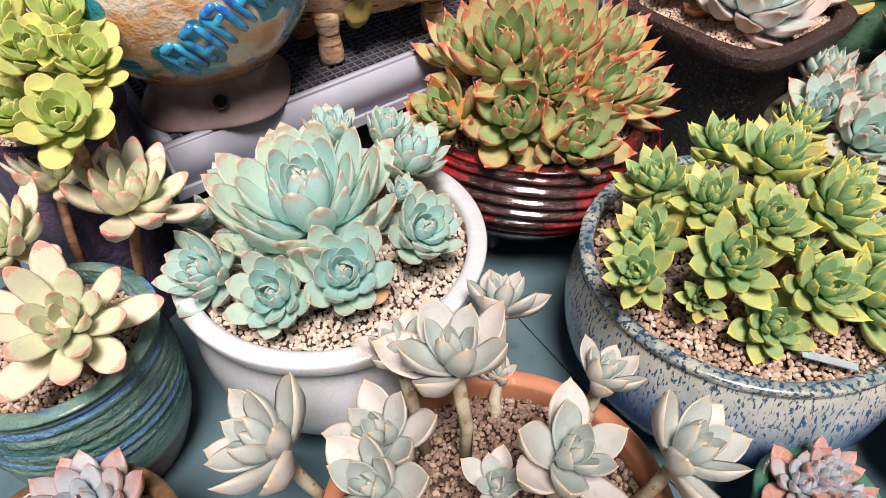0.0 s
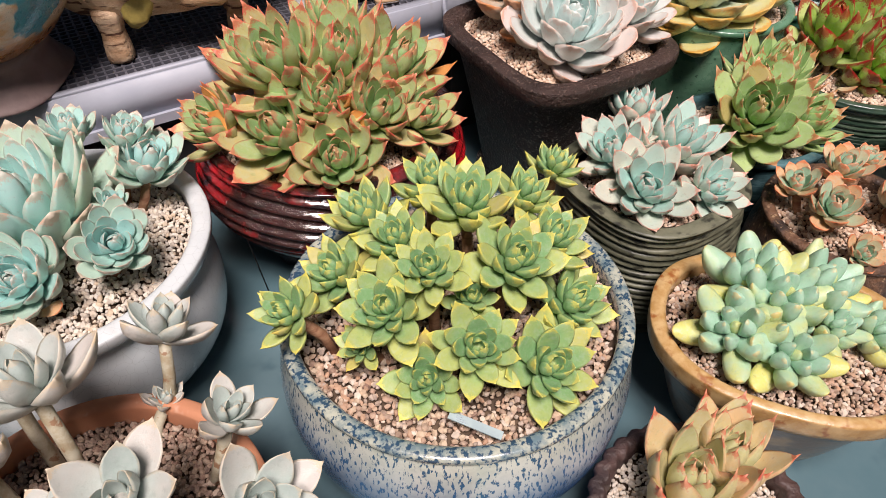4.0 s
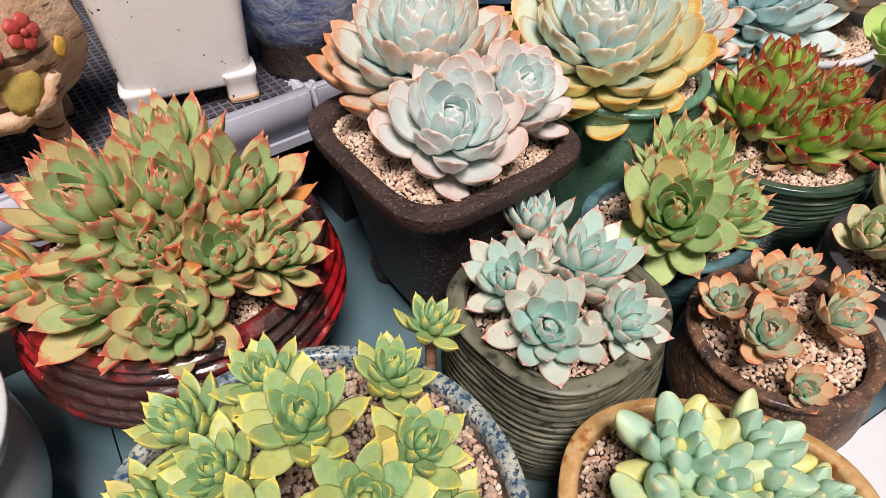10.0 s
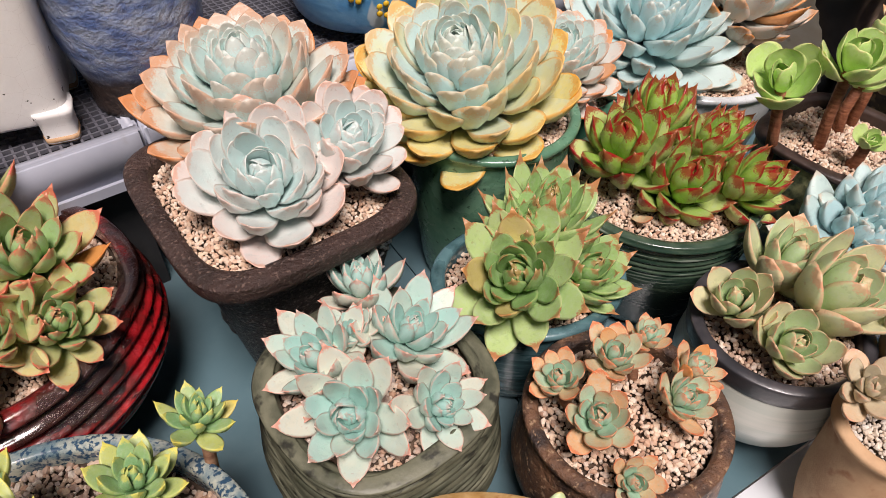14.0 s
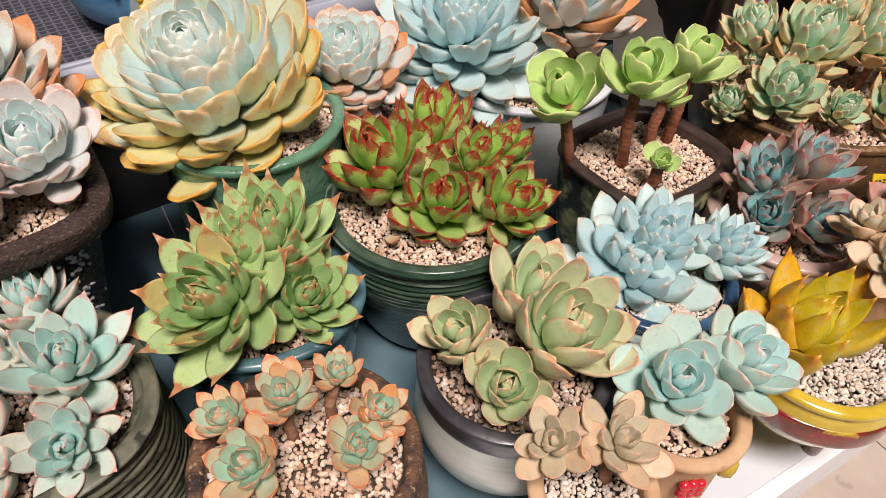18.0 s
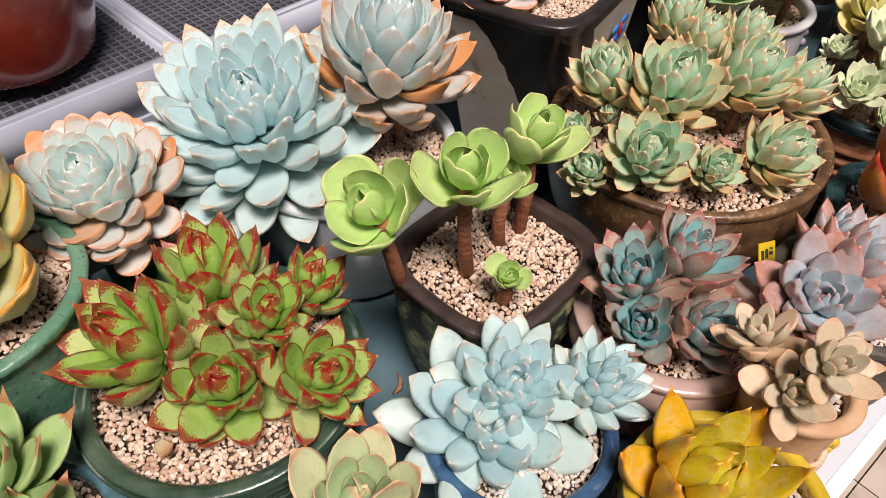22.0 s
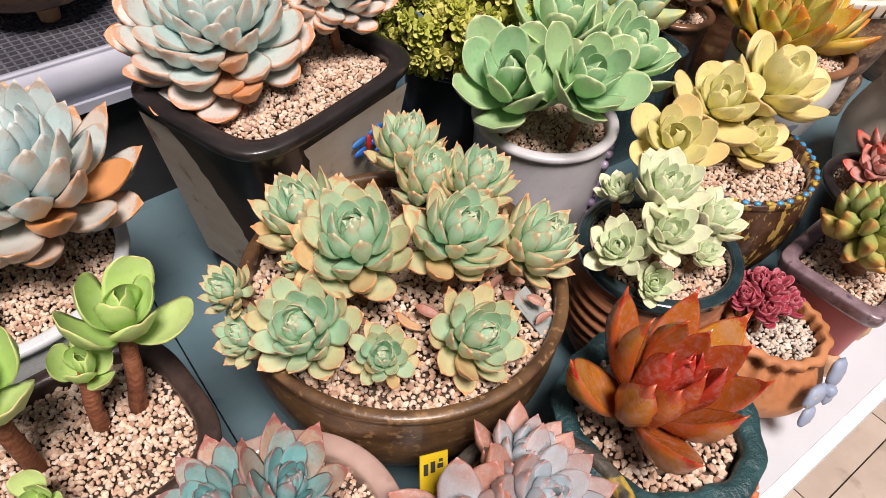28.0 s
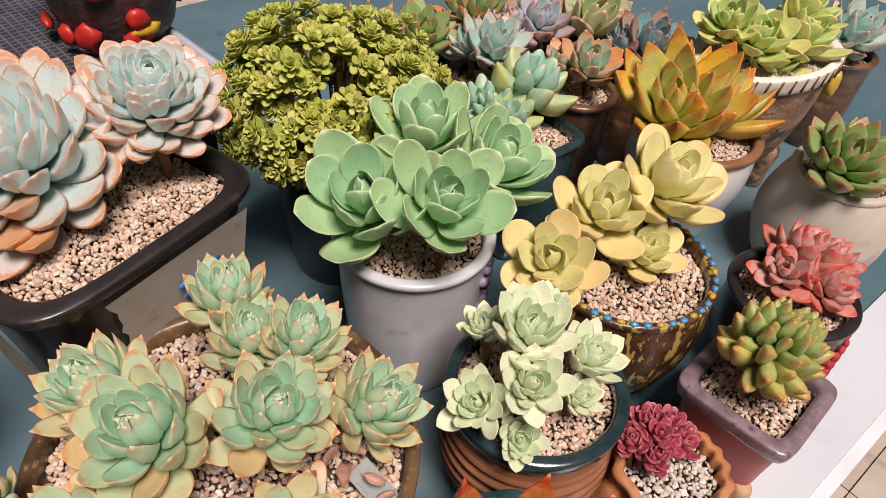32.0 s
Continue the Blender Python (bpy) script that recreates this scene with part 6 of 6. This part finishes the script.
for at, face, size, kind_, c in (((0.161, 0.377, 0.275), 18, 1.0, "flower", (0.72, 0.46, 0.02)), ((0.128, 0.365, 0.290), 2, 1.0, "flower", (0.58, 0.14, 0.04)), ((0.207, 0.408, 0.270), 34, 1.2, "leaf", (0.54, 0.40, 0.10)), ((0.127, 0.379, 0.248), 5, 1.1, "leaf", (0.46, 0.36, 0.10)),
                                 ((0.219, 0.419, 0.309), 52, 0.8, "flower", (0.50, 0.07, 0.06)), ((0.196, 0.394, 0.303), 26, 0.8, "flower", (0.50, 0.08, 0.07)), ((0.233, 0.438, 0.287), 60, 0.5, "leaf", (0.62, 0.36, 0.05)), ((0.100, 0.372, 0.282), -16, 0.9, "leaf", (0.50, 0.36, 0.12))):
    bm = bmesh.new()
    if kind_ == "leaf":
        blob(bm, (0, 0, 0), (0.012, 0.004, 0.017), 2, 0.25)
    else:
        for k in range(5):
            blob(bm, (0.010 * math.cos(k * 1.257 + 0.3), -0.001, 0.010 * math.sin(k * 1.257 + 0.3)), (0.0085, 0.0035, 0.0075), k, 0.2, 2)
        blob(bm, (0, -0.004, 0), (0.004, 0.003, 0.004), 1)
    rel = part("relief_" + kind_, bm, surf("painted_" + kind_, c, tuple(0.7 * v for v in c), 90, 0.5, bump=0.6, bump_scale=260), log)
    rel.matrix_basis = pose(0.136, 0.442, ON, 0, 0, 24).inverted() @ pose(*at, -14, 30, face) @ Matrix.Scale(size, 4)
twig = part("relief_branch", tube([(0.150, 0.375, 0.262), (0.172, 0.388, 0.250), (0.195, 0.401, 0.247), (0.216, 0.418, 0.256), (0.226, 0.428, 0.272)], [0.004, 0.007, 0.009, 0.008, 0.005], 10), LOG, log)
twig.matrix_basis = pose(0.136, 0.442, ON, 0, 0, 24).inverted()
CHINA = surf("speckled_white_clay", (0.84, 0.82, 0.80), (0.89, 0.88, 0.86), 14, 0.4, c3=(0.06, 0.05, 0.04), c3_scale=130, c3_at=(0.70, 0.72), cracks=(60, 0.006, (0.70, 0.67, 0.64)), bump=0.25, coat=0.3)
cube = pot("square_pot", "white crackled square pot on four corner feet", (0.296, 0.534), [(0.053, 0.020), (0.056, 0.026), (0.061, 0.10), (0.066, 0.17)], 0.17, CHINA, n=9.0, turn=13, stones=BEIGE, stone_label="beige gravel in the white square pot", stand=ON, seg=96)
for x in (-1, 1):
    for y in (-1, 1):
        part("foot", lathe(smooth_profile([(0, 0), (0.013, 0.0), (0.0135, 0.004), (0.014, 0.02), (0.016, 0.03), (0, 0.032)], 2), 24, 6.0), CHINA, cube, at=Matrix.Translation((x * 0.0435, y * 0.0435, 0)))
        part("foot_pad", lathe([(0, 0.0), (0.0138, 0.0), (0.0142, 0.006), (0, 0.006)], 24, 6.0), BISQUE, cube, "bare clay foot pad", at=Matrix.Translation((x * 0.0435, y * 0.0435, 0.0)))
BLUEBARK = surf("blue_bark_glaze", (0.10, 0.16, 0.36), (0.36, 0.42, 0.54), 35, 0.4, (1, 1, 2), bump=1.0, bump_scale=120, dist=0.004, coat=0.3, low=(0.05, 0.035, 0.03), low_at=(0.03, 0.05))
pot("flower_pot", "blue and white pot with a rough bark surface and dark foot", (0.412, 0.566), [(0.050, 0.0), (0.052, 0.03), (0.062, 0.07), (0.070, 0.16)], 0.16, BLUEBARK, stones=BEIGE, stone_label="beige gravel in the blue bark-like pot", stand=ON)
SKYP = surf("sky_blue_paint", (0.10, 0.32, 0.62), (0.20, 0.46, 0.72), 22, 0.35, (1, 1, 2), c3=(0.62, 0.72, 0.78), c3_scale=40, c3_stretch=(1, 1, 0.4), c3_at=(0.62, 0.70), bump=0.5, coat=0.4, low=(0.04, 0.035, 0.035), low_at=(0.0, 0.012))
tub = pot("flower_pot", "sky-blue painted round pot with small yellow flowers", (0.625, 0.690), [(0.060, 0.010), (0.078, 0.02), (0.088, 0.07), (0.085, 0.15)], 0.15, SKYP, stones=BEIGE, stone_label="beige gravel in the sky-blue pot", stand=ON, feet=3, foot_size=(0.016, 0.010), foot_material=BLACKP)
YEL = surf("flower_paint", (0.72, 0.46, 0.02), (0.60, 0.36, 0.02), 60, 0.4)
for a, z in ((-1.15, 0.075), (-0.95, 0.05), (-1.45, 0.045), (-1.75, 0.06)):
    bm = bmesh.new()
    for k in range(5):
        blob(bm, (0.006 * math.cos(k * 1.257), 0, 0.006 * math.sin(k * 1.257)), (0.0035, 0.0012, 0.0035), k, 0.1, 1)
    part("painted_flower", bm, YEL, tub, "yellow painted flower", at=pose(0.0885 * math.cos(a), 0.0885 * math.sin(a), z, 0, 0, math.degrees(a) + 90))
pot("flower_pot", "deep red glazed round pot", (0.745, 0.758), [(0.055, 0.012), (0.066, 0.02), (0.080, 0.08), (0.080, 0.15)], 0.15, surf("deep_red_glaze", (0.16, 0.015, 0.010), (0.26, 0.03, 0.015), 18, 0.2, coat=0.8), stones=BEIGE, stone_label="beige gravel in the deep red pot", stand=ON, feet=3, foot_size=(0.015, 0.012))
pot("flower_pot", "brown clay pot on short feet", (1.012, 0.935), [(0.050, 0.02), (0.066, 0.03), (0.078, 0.08), (0.076, 0.15)], 0.15, UMBER, stones=BEIGE, stone_label="beige gravel in the brown clay pot", stand=ON, feet=3, foot_size=(0.012, 0.02), foot_material=BISQUE)
decor = pot("flower_pot", "dark pot crowded with red and yellow clay ornaments", (1.235, 1.085), [(0.050, 0.0), (0.060, 0.02), (0.070, 0.08), (0.070, 0.14)], 0.14, BARKD, stones=BEIGE, stone_label="beige gravel in the ornamented pot", stand=ON)
rng = random.Random(77)
REDC = surf("scarlet_clay", (0.55, 0.03, 0.02), (0.42, 0.02, 0.015), 50, 0.4)
for k in range(26):
    a, z = rng.uniform(-2.9, 0.3), rng.uniform(0.01, 0.13)
    part("ornament", blob(bmesh.new(), (0, 0, 0), (rng.uniform(0.008, 0.016), 0.006, rng.uniform(0.007, 0.014)), k, 0.5), (REDC, REDC, YEL)[k % 3], decor, at=pose(0.069 * math.cos(a), 0.069 * math.sin(a), z, 0, 0, math.degrees(a) + 90))

# ---- tags and litter ----
def tag(label, at, w, h, material, ink):
    root = part("plant_tag", box(bmesh.new(), -w / 2, w / 2, -0.0005, 0.0005, -0.02, h), material, None, at=at, smooth=False)
    for k, (x, z, bw, bh) in enumerate(((-0.30, 0.45, 0.16, 0.42), (-0.05, 0.5, 0.16, 0.40), (0.22, 0.5, 0.2, 0.16), (0.24, 0.7, 0.14, 0.1))):
        part("ink_mark", box(bmesh.new(), (x - bw / 2) * w, (x + bw / 2) * w, -0.0009, -0.0005, z * h - bh * h / 2, z * h + bh * h / 2), ink, root, smooth=False)
    return tagged(root, label, "plant tag")


INKM = surf("ink", (0.03, 0.03, 0.03), (0.05, 0.05, 0.05), 50, 0.7)
tag("small yellow plastic plant tag with faint handwriting", pose(1.288, 0.416, 0.118, -35, 14, 10), 0.020, 0.018, surf("yellow_plastic", (0.72, 0.52, 0.02), (0.66, 0.46, 0.02), 40, 0.4), INKM)
tag("pale grey plant tag lying in the gravel of a brown bowl", pose(1.388, 0.512, 0.143, -62, 0, 35), 0.018, 0.022, surf("grey_plastic_tag", (0.27, 0.31, 0.30), (0.32, 0.35, 0.33), 60, 0.5), surf("grey_ink", (0.26, 0.29, 0.29), (0.30, 0.33, 0.33), 50, 0.7))
tag("white plant tag lying on gravel in a blue bowl", pose(0.402, -0.004, 0.147, -84, 0, 65), 0.006, 0.016, surf("white_plastic_tag", (0.42, 0.52, 0.54), (0.36, 0.45, 0.48), 60, 0.4), surf("pale_ink", (0.36, 0.44, 0.48), (0.40, 0.48, 0.52), 50, 0.7))
DRY = leaf_mat("withered", (0.38, 0.18, 0.13), (0.46, 0.26, 0.18), (0.36, 0.14, 0.09), rim=0.6, tip=0.4, spots=0.4)
dryleaf = [leaf_mesh("withered", DRY, wide=0.5, thick=0.05, tip=0.7, bend=b, cup=1.2) for b in (0.35, -0.3, 0.6)]
rng = random.Random(15)
for k in range(18):
    cx, cy = ((1.336, 0.510), (1.368, 0.534), (1.262, 0.508))[k % 3]
    wl = part("withered_leaf", dryleaf[k % 3], None, None, at=pose(cx + rng.gauss(0, 0.011), cy + rng.gauss(0, 0.009), 0.150 + rng.uniform(0, 0.010), rng.uniform(-25, 40), rng.uniform(-30, 30), rng.uniform(0, 360)) @ Matrix.Scale(rng.uniform(0.013, 0.020), 4))
    tagged(wl, "withered pinkish-brown leaf on gravel under a rosette", "leaf", "withered leaves in the brown bowl")
    wl.color = (rng.random(), 0, 0, 1)
litter = part("dry_leaf", tube([(0, 0, 0), (0.006, 0.004, 0.003), (0.008, 0.012, 0.002), (0.006, 0.020, 0.001)], [0.0012, 0.0025, 0.002, 0.0008], 6), STEM, None, at=pose(0.990, 0.462, 0.0022, 0, 0, -10))
tagged(litter, "small curled dry brown leaf fallen on the table", "leaf")
for k, (x, y, z) in enumerate(((1.352, 0.515, 0.153), (1.30, 0.51, 0.152), (1.366, 0.556, 0.155), (0.83, 0.39, 0.134), (0.10, 0.10, 0.150))):
    dl = part("dry_leaf", BLUSH.leaves[k % 5], None, None, at=pose(x, y, z, 8, 12, 70 * k) @ Matrix.Scale(0.020, 4))
    dl.color = (1, 0, 0, 1)
    tagged(dl, "withered pinkish leaf lying on the gravel", "leaf")
